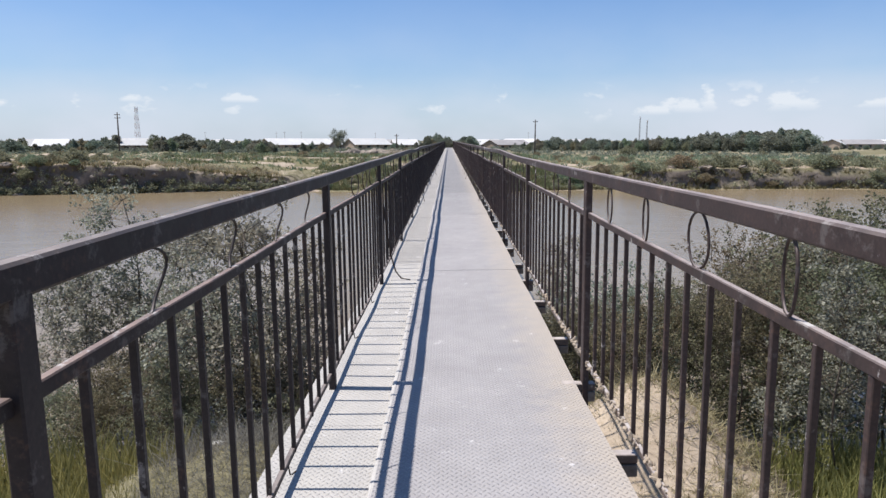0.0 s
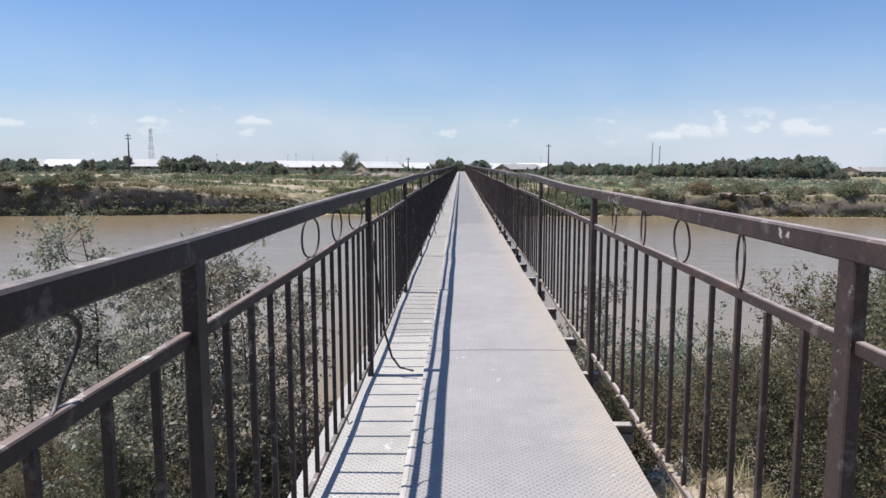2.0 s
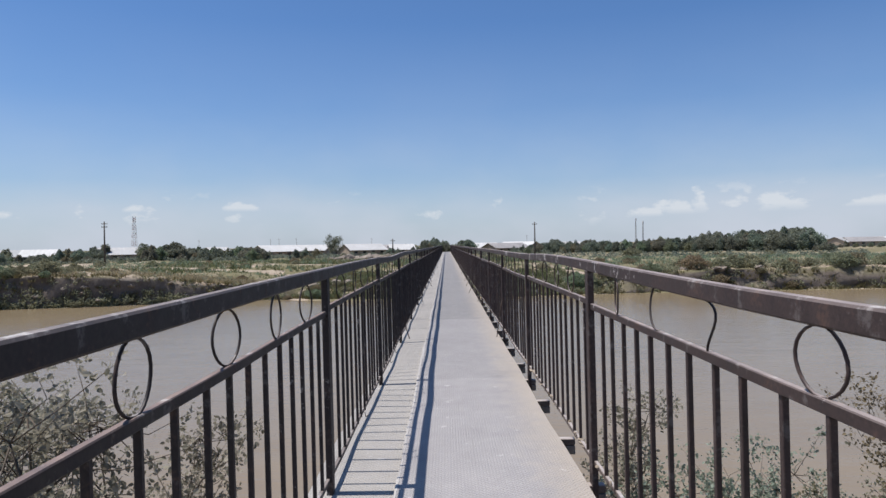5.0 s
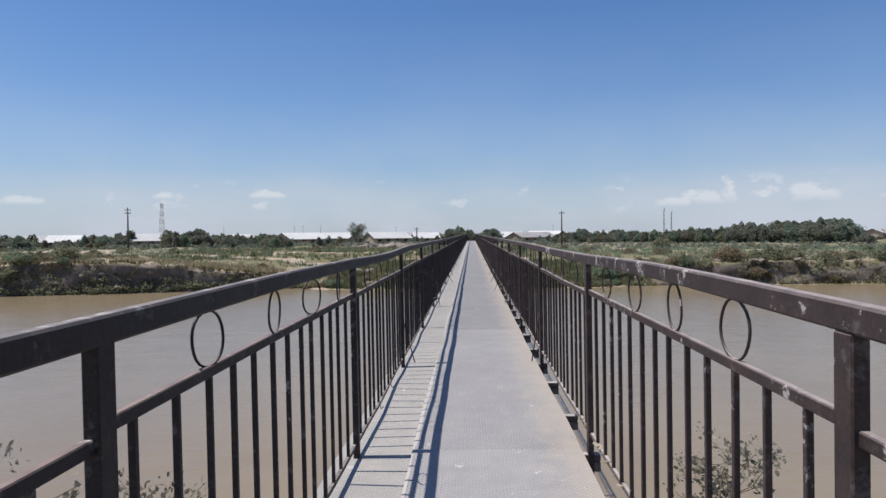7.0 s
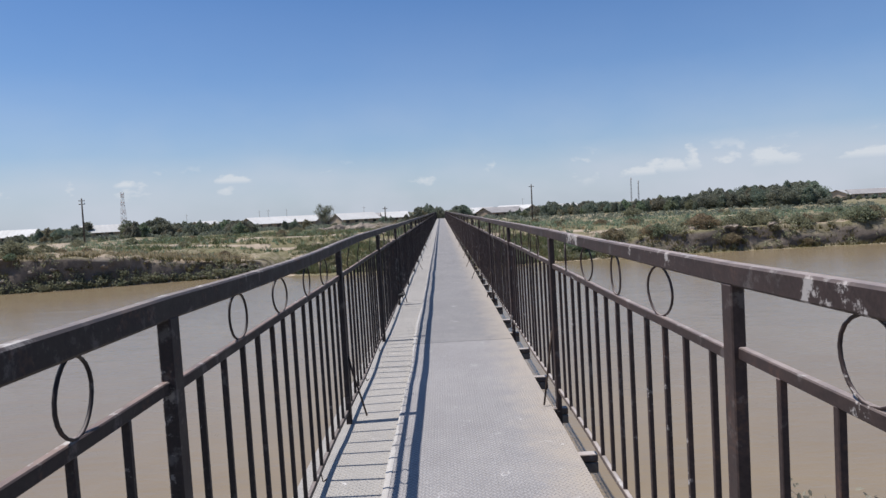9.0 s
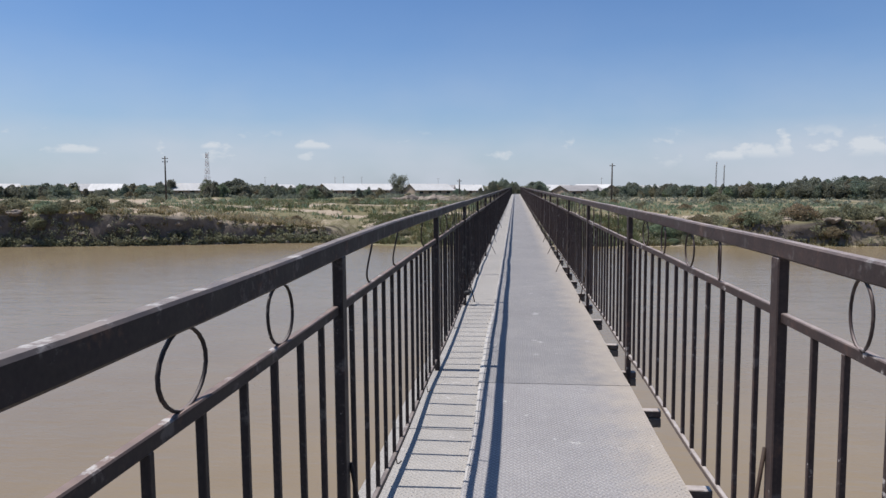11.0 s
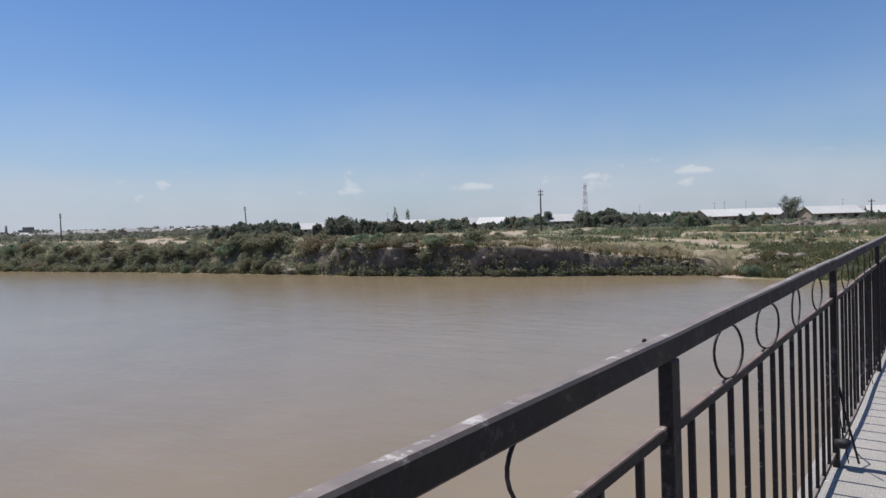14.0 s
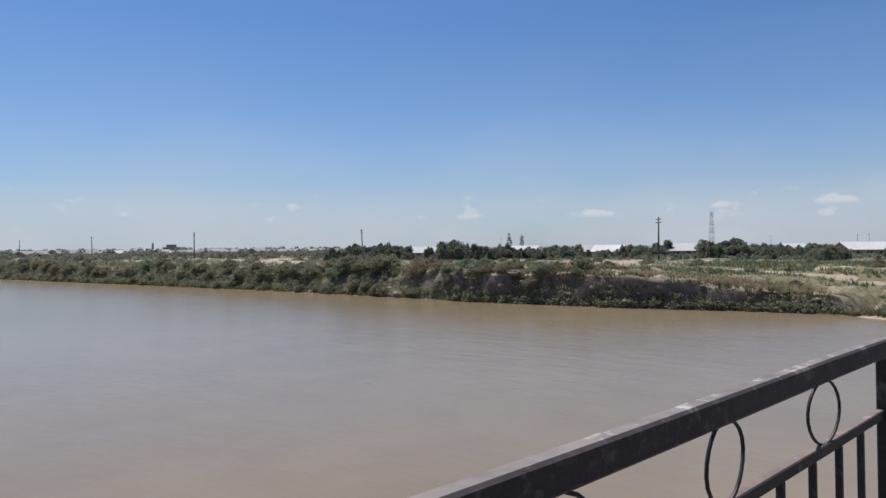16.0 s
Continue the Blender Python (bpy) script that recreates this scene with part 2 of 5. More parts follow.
def foliage(name, dark, light, tint=0.5, rough=0.6):
    """Leaves that vary leaf by leaf and plant by plant, with a little light passing through."""
    m, nt, p, pos = material(name)
    isl = nt.nodes[2].outputs["Random Per Island"]
    rnd = nt.nodes.new("ShaderNodeObjectInfo").outputs["Random"]
    col = ramp(nt, isl, [(0.0, dark), (1.0, light)])
    amount = math_node(nt, "MULTIPLY_ADD", rnd, tint, 1.0 - tint / 2)
    warm = math_node(nt, "MULTIPLY_ADD", math_node(nt, "FRACT", math_node(nt, "MULTIPLY", rnd, 7.3)), tint, 1.0 - tint / 2)
    col = mix_rgb(nt, 1.0, col, node(nt, "ShaderNodeCombineColor", in0=warm, in1=amount, in2=amount).outputs[0], "MULTIPLY")
    nt.links.new(col, p.inputs["Base Color"])
    p.inputs["Roughness"].default_value = rough
    p.inputs["Specular IOR Level"].default_value = 0.15
    tr = nt.nodes.new("ShaderNodeBsdfTranslucent")
    nt.links.new(col, tr.inputs[0])
    mx = node(nt, "ShaderNodeMixShader", in0=0.45)
    nt.links.new(p.outputs[0], mx.inputs[1])
    nt.links.new(tr.outputs[0], mx.inputs[2])
    nt.links.new(mx.outputs[0], nt.nodes[0].inputs[0])
    return m


# upstream railing: brown paint darkened in its colour for the shaded inner faces
M_PAINT_SHADED = painted_steel("worn_brown_paint_shaded", (0.0145, 0.0122, 0.0132), (0.050, 0.037, 0.035))
# same paint and dust lightened: sunlight on the downstream railing put into the colour
M_PAINT_SUNLIT = painted_steel("worn_brown_paint_sunlit", (0.028, 0.0205, 0.0195), (0.082, 0.055, 0.049), 1.0, (0.36, 0.30, 0.275), 0.60)
M_PAINT_SUNLIT_PEELED = painted_steel("peeling_brown_paint_sunlit", (0.028, 0.0205, 0.0195), (0.082, 0.055, 0.049), 1.0, (0.36, 0.30, 0.275), 0.572, 9.0)
M_PAINT_SHADED_BROWN = painted_steel("rust_dusted_brown_paint_shaded", (0.0145, 0.0122, 0.0132), (0.050, 0.037, 0.035), 1.0, (0.27, 0.20, 0.172), 0.61)
M_DUSTY = painted_steel("dust_caked_steel", (0.05, 0.036, 0.030), (0.16, 0.12, 0.10), 1.0, (0.46, 0.405, 0.37))
M_PLATE = checker_plate("dusty_checker_plate", ((0.335, 0.313, 0.306), (0.395, 0.371, 0.363), (0.46, 0.43, 0.418)), 0.25)
M_PLATE_GREY = checker_plate("bare_grey_checker_plate", ((0.28, 0.269, 0.267), (0.335, 0.321, 0.316), (0.42, 0.394, 0.378)), 0.45, 1.0)
M_PLATE_WORN = checker_plate("worn_dusty_checker_plate", ((0.375, 0.354, 0.348), (0.44, 0.416, 0.408), (0.52, 0.488, 0.472)), 0.45, 1.0)
M_PLATE_SANDY = checker_plate("sandy_worn_checker_plate", ((0.43, 0.40, 0.365), (0.51, 0.475, 0.43), (0.59, 0.545, 0.49)), 0.4, 0.8)
M_PLATE_PALE = checker_plate("sand_dusted_checker_plate", ((0.43, 0.405, 0.375), (0.515, 0.485, 0.445), (0.60, 0.56, 0.51)), 0.25)
M_WATER = muddy_water()
M_SOIL = soil()
M_BEAM = plain("rusty_grey_steel", (0.09, 0.073, 0.062), (0.25, 0.215, 0.185), 2.0, 40.0, 0.65, 0.0, 0.3, 0.003)
M_SEAM = plain("pale_worn_plate_edge", (0.36, 0.335, 0.31), (0.56, 0.525, 0.48), 3.0, 60.0, 0.5, 0.0, 0.2, 0.002)
M_REBAR = plain("dark_rusty_rebar", (0.025, 0.018, 0.015), (0.08, 0.05, 0.035), 6.0, 120.0, 0.7, 0.0, 0.4, 0.002)
M_BARK = plain("grey_brown_bark", (0.06, 0.045, 0.035), (0.17, 0.14, 0.11), 3.0, 30.0, 0.9, 0.0, 0.6, 0.01)
M_LEAF_NEAR = foliage("silvery_poplar_leaves", (0.17, 0.172, 0.125), (0.43, 0.422, 0.335), 0.2, 0.45)
M_LEAF_FAR = foliage("dark_green_leaves", (0.155, 0.172, 0.13), (0.275, 0.292, 0.222), 0.2)
M_SHRUB = foliage("olive_shrub_leaves", (0.165, 0.166, 0.104), (0.345, 0.334, 0.218), 0.28)
M_THICKET = foliage("dark_thicket_leaves", (0.11, 0.104, 0.062), (0.27, 0.246, 0.152), 0.25)
M_REED = foliage("fresh_reed_blades", (0.11, 0.115, 0.052), (0.235, 0.235, 0.12), 0.3)
M_STRAW = foliage("dry_straw", (0.26, 0.20, 0.11), (0.52, 0.43, 0.27), 0.2, 0.8)
M_ROOF = plain("pale_corrugated_sheet", (0.44, 0.43, 0.41), (0.58, 0.57, 0.55), 0.3, 3.0, 0.6, 0.0, 0.1, 0.01, 0.3)
M_ROOF_DULL = plain("weathered_grey_roofing", (0.19, 0.18, 0.178), (0.33, 0.31, 0.30), 0.3, 3.0, 0.8, 0.0, 0.1, 0.01, 0.4)
M_WALL = plain("mud_plaster", (0.26, 0.20, 0.15), (0.44, 0.36, 0.28), 0.4, 5.0, 0.95, 0.0, 0.3, 0.02, 0.4)
M_DARK = plain("dark_window_glass", (0.015, 0.018, 0.02), (0.05, 0.055, 0.06), 1.0, 4.0, 0.2, 0.0, 0.0, 0.01, 0.0, 0.6)
M_POLE = plain("weathered_timber_pole", (0.05, 0.042, 0.036), (0.13, 0.11, 0.095), 0.6, 12.0, 0.9, 0.0, 0.4, 0.01)
M_RED = plain("faded_red_paint", (0.24, 0.11, 0.095), (0.33, 0.16, 0.135), 0.5, 4.0, 0.6)
M_WHITE = plain("off_white_paint", (0.62, 0.61, 0.59), (0.78, 0.77, 0.75), 0.5, 4.0, 0.6)
M_ROCK = plain("crumbling_grey_clay", (0.17, 0.14, 0.115), (0.33, 0.28, 0.23), 0.7, 5.0, 0.95, 0.0, 0.6, 0.05)
M_SAND = plain("dry_sandy_earth", (0.27, 0.21, 0.15), (0.47, 0.385, 0.295), 1.2, 14.0, 0.95, 0.0, 0.8, 0.03)
M_DRY = foliage("dry_twiggy_scrub", (0.25, 0.195, 0.135), (0.50, 0.42, 0.31), 0.4, 0.8)
M_WEED = foliage("yellow_green_weeds", (0.17, 0.175, 0.055), (0.36, 0.345, 0.14), 0.3)
# earth with the shade under the near-bank thicket put into its colour
M_SHADE_EARTH = plain("shade_darkened_earth", (0.03, 0.024, 0.017), (0.115, 0.092, 0.066), 1.6, 16.0, 0.95, 0.0, 0.8, 0.03)
M_BRUSH = foliage("grey_dead_brush", (0.13, 0.115, 0.095), (0.36, 0.33, 0.285), 0.2, 0.85)
M_RUBBER = plain("black_rubber", (0.012, 0.012, 0.013), (0.035, 0.035, 0.036), 5.0, 60.0, 0.6)


# ---- mesh helpers ----
def mesh_from(name, verts, faces, mats, smooth=False):
    me = bpy.data.meshes.new(name)
    me.from_pydata([tuple(v) for v in verts], [], [tuple(f) for f in faces])
    for mt in (mats if isinstance(mats, (list, tuple)) else [mats]):
        me.materials.append(mt)
    if smooth:
        me.polygons.foreach_set("use_smooth", [True] * len(me.polygons))
    me.update()
    return me


def mesh_of(name, bm, mat, smooth=False):
    me = bpy.data.meshes.new(name)
    bm.to_mesh(me)
    bm.free()
    me.materials.append(mat)
    if smooth:
        me.polygons.foreach_set("use_smooth", [True] * len(me.polygons))
    return me


def part(name, me, parent, label="", at=None):
    ob = new(name, me)
    ob.parent = parent
    if at is not None:
        ob.matrix_basis = at if isinstance(at, Matrix) else Matrix.Translation(at)
    if label:
        tagged(ob, label)
    return ob


def thing(name, label, category, group="", kind="", at=(0, 0, 0)):
    ob = new(name)
    ob.empty_display_size = 0.2
    ob.matrix_basis = at if isinstance(at, Matrix) else Matrix.Translation(at)
    return tagged(ob, label, category, group, kind)


def add_box(bm, lo, hi, bevel=0.0):
    made = bmesh.ops.create_cube(bm, size=1.0)["verts"]
    for v in made:
        v.co = Vector([lo[i] + (v.co[i] + 0.5) * (hi[i] - lo[i]) for i in range(3)])
    if bevel:
        edges = list({e for v in made for e in v.link_edges})
        bmesh.ops.bevel(bm, geom=edges, offset=bevel, segments=1, affect="EDGES")


def box_mesh(name, lo, hi, mat, bevel=0.0):
    bm = bmesh.new()
    add_box(bm, lo, hi, bevel)
    return mesh_of(name, bm, mat)


def tube_data(path, radii, sides=6, closed=False):
    """Vertices and faces of a tube along a path of points."""
    pts = [Vector(p) for p in path]
    n = len(pts)
    radii = radii if isinstance(radii, (list, tuple)) else [radii] * n
    verts, faces = [], []
    for i, p in enumerate(pts):
        a, b = pts[(i - 1) % n if closed else max(i - 1, 0)], pts[(i + 1) % n if closed else min(i + 1, n - 1)]
        d = (b - a).normalized()
        u = d.orthogonal().normalized() if abs(d.x) > 0.9 else d.cross(Vector((1, 0, 0))).normalized()
        w = d.cross(u)
        for k in range(sides):
            ang = 2 * math.pi * k / sides
            verts.append(p + (u * math.cos(ang) + w * math.sin(ang)) * radii[i])
    for i in range(n if closed else n - 1):
        for k in range(sides):
            a, b = i * sides + k, i * sides + (k + 1) % sides
            c, d = ((i + 1) % n) * sides + (k + 1) % sides, ((i + 1) % n) * sides + k
            faces.append((a, b, c, d))
    if not closed:
        faces.append(tuple(range(sides))[::-1])
        faces.append(tuple((n - 1) * sides + k for k in range(sides)))
    return verts, faces


def tube_mesh(name, path, radii, mat, sides=6, closed=False):
    v, f = tube_data(path, radii, sides, closed)
    return mesh_from(name, v, f, mat, True)


def wob(x, y, z=0.0):
    return noise.noise(Vector((x, y, z)))


# ---- the ground: near bank, river bed, far bank and plain, one sheet to the horizon ----
WATER_Z = -4.8
FAR_X = [-700, -250, -178, -135, -90, -66, -57, -45, -38, -28, -20, -15, -9, 8, 20, 45, 60, 90, 700]
FAR_Y = [50, 48, 57, 66, 74, 77, 77.5, 80.5, 82, 86, 88.5, 86.5, 85, 86, 89, 90.5, 90, 88, 70]


def shore_far(x):
    return np.interp(x, FAR_X, FAR_Y)


def steepness(x):
    """Width of the rise from the water to the top of the far bank."""
    return np.interp(x, [-200, -66, -60, -20.6, -18.6, -12, 10, 16, 22, 60], [5.0, 4.0, 0.7, 0.8, 7.0, 12.0, 12.0, 5.0, 1.3, 2.0])


def crest(x):
    """Share of the bank's height that stands right at the water."""
    return np.interp(x, [-60, -38, -21, -17, 12, 22, 30], [1, 1, 0.42, 0.3, 0.3, 0.7, 1])


def smooth_step(t):
    t = np.clip(t, 0, 1)
    return t * t * (3 - 2 * t)


def gully(x, y):
    """A worn path down to the water, with the spoil heap and the green knoll beside it."""
    d = y - shore_far(x)
    cut = -0.9 * np.exp(-((x + 18.2) ** 2) / 1.6) * smooth_step((d - 0.5) / 2) * (1 - smooth_step((d - 6) / 7))
    return cut + spoil(x, y) + 0.7 * np.exp(-((x + 10.5) ** 2 / 14 + (y - 93) ** 2 / 24))


def spoil(x, y):
    return 1.0 * np.exp(-((x + 15.4 - 0.25 * (y - 91)) ** 2 / 2.6 + (y - 91.2) ** 2 / 7))


def ground_z(x, y):
    """Height of the ground, without its small unevenness."""
    d = y - shore_far(x)
    rise = 3.3 - 0.7 * smooth_step((x - 8) / 16) * (1 - smooth_step((d - 60) / 80))
    far = -5.8 + gully(x, y) + 1.02 * smooth_step((d + 6) / 6.0) + rise * (crest(x) * smooth_step((d - 0.2) / steepness(x)) + (1 - crest(x)) * smooth_step((d - 5) / 20)) + 0.15 * smooth_step((d - 12) / 60)
    dn = y - (14.6 + 0.02 * np.abs(x) + 0.8 * np.sin(x * 0.35))
    near = -5.8 + 0.9 * smooth_step((2.0 - dn) / 3.0) + 2.2 * smooth_step((-dn) / 5.5) + 2.2 * smooth_step((-dn - 7) / 14)
    return np.where(y > (shore_far(x) + 16) / 2, far, near)


def heap_z(x, y):
    """Small spoil heaps of straw and earth on the near bank."""
    return 0.85 * np.exp(-((x - 2.75) ** 2 / 0.7 + (y - 9.9) ** 2 / 1.2)) + 0.25 * np.exp(-((x + 2.7) ** 2 + (y - 9.6) ** 2) / 0.8) - 0.5 * smooth_step((np.abs(x) - 3.6) / 1.6)


def clearing(x, y):
    """Bare sand between the far bank and the trees behind it, upstream and downstream."""
    d = y - float(shore_far(x))
    patch = wob(x * 0.05, y * 0.1, 3) + 0.4 * wob(x * 0.2, y * 0.3, 8)
    return (-240 < x < -52 and 7 < d < 60 and patch > -0.06) or (12 < x < 110 and 2 < d < 20 and patch > 0.05)


def axis(*spans):
    out = []
    for a, b, step in spans:
        out += list(np.arange(a, b, step))
    return np.array(out + [spans[-1][1]])


def build_ground():
    xs = axis((-2600, -700, 190), (-700, -260, 22), (-260, -110, 2.5), (-110, -62, 1.0), (-62, -14, 0.5), (-14, -7, 0.7), (-7, 7, 0.35), (7, 14, 0.7), (14, 90, 1.3), (90, 260, 8), (260, 700, 44), (700, 2600, 190))
    near_rows = axis((-400, -40, 60), (-40, -10, 3), (-10, 2, 1.0), (2, 18, 0.35), (18, 26, 4))
    far_rows = axis((-40, -6, 8.5), (-6, 0, 1.0), (0, 3.2, 0.2), (3.2, 14, 0.7), (14, 70, 2.2), (70, 330, 18), (330, 3300, 300))
    verts, nx = [], len(xs)
    for k, row in enumerate([*near_rows, *far_rows]):
        fade = 1 - smooth_step((row - 20) / 60)
        yy = np.full(nx, row) if k < len(near_rows) else 84 + row + (shore_far(xs) - 84) * fade
        zs = ground_z(xs, yy)
        for x, y, z in zip(xs, yy, zs):
            d = y - float(shore_far(x))
            if -280 < x < 100 and k >= len(near_rows) and -1 < d < 110:
                rough = min(max(d / 2.0, 0), 1)
                z += rough * (0.5 * wob(x * 0.13, y * 0.13) + 0.22 * wob(x * 0.5, y * 0.5, 3) + 0.12 * wob(x * 1.3, y * 1.3, 7))
                if -62 < x < -20 and 1.2 < d < 9:
                    z += 0.5 * max(wob(x * 0.22, y * 0.3, 11), 0) + 0.3 * wob(x * 0.7, y * 0.9, 5)
            elif abs(x) < 40 and -12 < y < 15:
                z += 0.18 * wob(x * 0.4, y * 0.4) + 0.07 * wob(x * 1.5, y * 1.5, 4)
                z += heap_z(x, y) + 0.08 * wob(x * 2.8, y * 2.8, 9)
            if -280 < x < 100 and 0.3 < d < 3 and k >= len(near_rows):
                y += 0.95 * wob(x * 0.35, z * 0.7, 2) + 0.35 * wob(x * 1.1, z * 1.6, 6) + 0.22 * wob(x * 2.6, z * 3.1, 4)
            verts.append((x, y, z))
    rows = len(near_rows) + len(far_rows)
    faces = [(j * nx + i, j * nx + i + 1, (j + 1) * nx + i + 1, (j + 1) * nx + i) for j in range(rows - 1) for i in range(nx - 1)]
    me = mesh_from("ground", verts, faces, [M_SOIL, M_SAND, M_SHADE_EARTH], True)
    for poly in me.polygons:
        x, y, z = poly.center
        if -10 < y < (13.5 if x < 0.6 else 10.9) and abs(x - 1.2) + 1.3 * wob(x * 0.6, y * 0.6, 8) < 2.5:
            poly.material_index = 1
        # ground below the near-bank growth gets the shade-darkened earth
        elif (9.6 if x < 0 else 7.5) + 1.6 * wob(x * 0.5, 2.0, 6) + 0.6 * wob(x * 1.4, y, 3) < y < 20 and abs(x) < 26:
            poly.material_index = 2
        elif -64 < x < -23 and 0.5 < y - float(shore_far(x)) < 3.6 + 1.5 * wob(x * 0.2, 4.0) and wob(x * 0.35, y * 0.5, 6) > -0.12 and poly.normal.z > 0.65:
            poly.material_index = 1
        elif -20 < x < -11 and 86 < y < 97 and (spoil(x, y) > 0.34 + 0.3 * wob(x * 1.1, y * 1.1, 2) or abs(x + 17.9 + 0.6 * wob(y * 0.4, 1.0)) < 0.55):
            poly.material_index = 1
        elif abs(x) > 12 and clearing(x, y):
            poly.material_index = 1
        elif -60 < x < 8 and 84 < y < 150:
            bend = 1.6 * wob(x * 0.06, 3.0) + 0.6 * wob(x * 0.3, y * 0.3, 5)
            tracks = abs(y - 103 - bend) < 1.1 or abs(y - 113 - 2 * bend - 0.06 * x) < 1.4 or abs(y - 138 - bend) < 2.6
            if tracks or (y < 106 and abs(x + 16.5 + 2.0 * wob(y * 0.2, 9.0)) < 1.0):
                poly.material_index = 1
    ob = new("ground", me)
    return tagged(ob, "sandy river banks and flat plain with dry grass", "ground", kind="structure")


def build_water():
    xs, ys = axis((-1500, -300, 120), (-300, 300, 20), (300, 1500, 120)), axis((2, 99, 7))
    nx = len(xs)
    verts = [(x, y, WATER_Z) for y in ys for x in xs]
    faces = [(j * nx + i, j * nx + i + 1, (j + 1) * nx + i + 1, (j + 1) * nx + i) for j in range(len(ys) - 1) for i in range(nx - 1)]
    ob = new("water", mesh_from("water", verts, faces, M_WATER))
    return tagged(ob, "wide muddy brown river with small ripples", "river", kind="structure")


build_ground()
build_water()

# ---- the footbridge ----
RAIL_X, POST_Y, BAY = 0.745, 4.46, 3.0
FIRST, LAST = -3, 43
LEAN = Matrix.Translation((0.0101, 0, 0)) @ Matrix.Rotation(-0.0105, 4, "Y")  # the bridge leans a little upstream
DECK_L, DECK_SPLIT, DECK_R = -0.862, -0.372, 0.678
STRIP_DROP = 0.034  # the narrow upstream strip lies lower than the walkway
Y0, Y1 = POST_Y + BAY * FIRST - 0.4, POST_Y + BAY * LAST + 0.4


def plate_mesh(x0, x1, y0, y1, seed, mat, thick=0.006):
    """One tread plate, slightly buckled between its fixings."""
    nx, ny = 5, max(6, int((y1 - y0) / 0.28))
    verts, faces = [], []
    for layer in (0, 1):
        for j in range(ny + 1):
            for i in range(nx + 1):
                x, y = x0 + (x1 - x0) * i / nx, y0 + (y1 - y0) * j / ny
                sag = 0.026 * wob(x * 0.8, y * 0.75, 3) + 0.005 * wob(x * 2, y * 2.2, 9) + (0.0004 if seed % 2 else -0.0002)
                edge = 0.0006 * math.exp(-min(y - y0, y1 - y) / 0.25) * (1 if seed % 2 else -0.2)
                verts.append((x + 0.004 * wob(0, y * 1.1, seed), y, sag + edge - layer * thick))
    row, n = nx + 1, (nx + 1) * (ny + 1)
    for j in range(ny):
        for i in range(nx):
            a = j * row + i
            faces.append((a, a + 1, a + row + 1, a + row))
            faces.append((n + a + row, n + a + row + 1, n + a + 1, n + a))
    ring = [i for i in range(row)] + [j * row + nx for j in range(1, ny + 1)] + [ny * row + i for i in range(nx - 1, -1, -1)] + [j * row for j in range(ny - 1, 0, -1)]
    for a, b in zip(ring, ring[1:] + ring[:1]):
        faces.append((b, a, n + a, n + b))
    return mesh_from("deck_plate", verts, faces, mat)


def lip_mesh(a, b, seed):
    """The turned-down edge of a walkway plate: a pale uneven strip that overlaps the narrow side plate."""
    verts, faces, ys = [], [], list(np.arange(a, b, 0.11)) + [b]
    for y in ys:
        z = 0.026 * wob(DECK_SPLIT * 0.8, y * 0.75, 3)
        wide = 0.014 + 0.036 * max(0.0, wob(seed * 3.7, y * 0.3, 5) + 0.1) + 0.005 * wob(seed, y * 2.6, 1)
        x = DECK_SPLIT + 0.012 + 0.012 * wob(0, y * 0.7, seed)
        curl = 0.001 + 0.003 * max(0.0, wob(2, y * 1.9, seed))
        verts += [(x, y, z + curl * 0.5), (x - wide * 0.35, y, z + curl), (x - wide, y, z - 0.003), (x - wide - 0.002, y, z - 0.024), (x - wide * 0.6, y, z - 0.014)]
    for i in range(len(ys) - 1):
        for k in range(5):
            p, q = i * 5 + k, i * 5 + (k + 1) % 5
            faces.append((p, p + 5, q + 5, q))
    faces += [(0, 1, 2, 3, 4), tuple(len(verts) - 1 - k for k in range(5))]
    return mesh_from("edge_lip", verts, faces, M_SEAM)


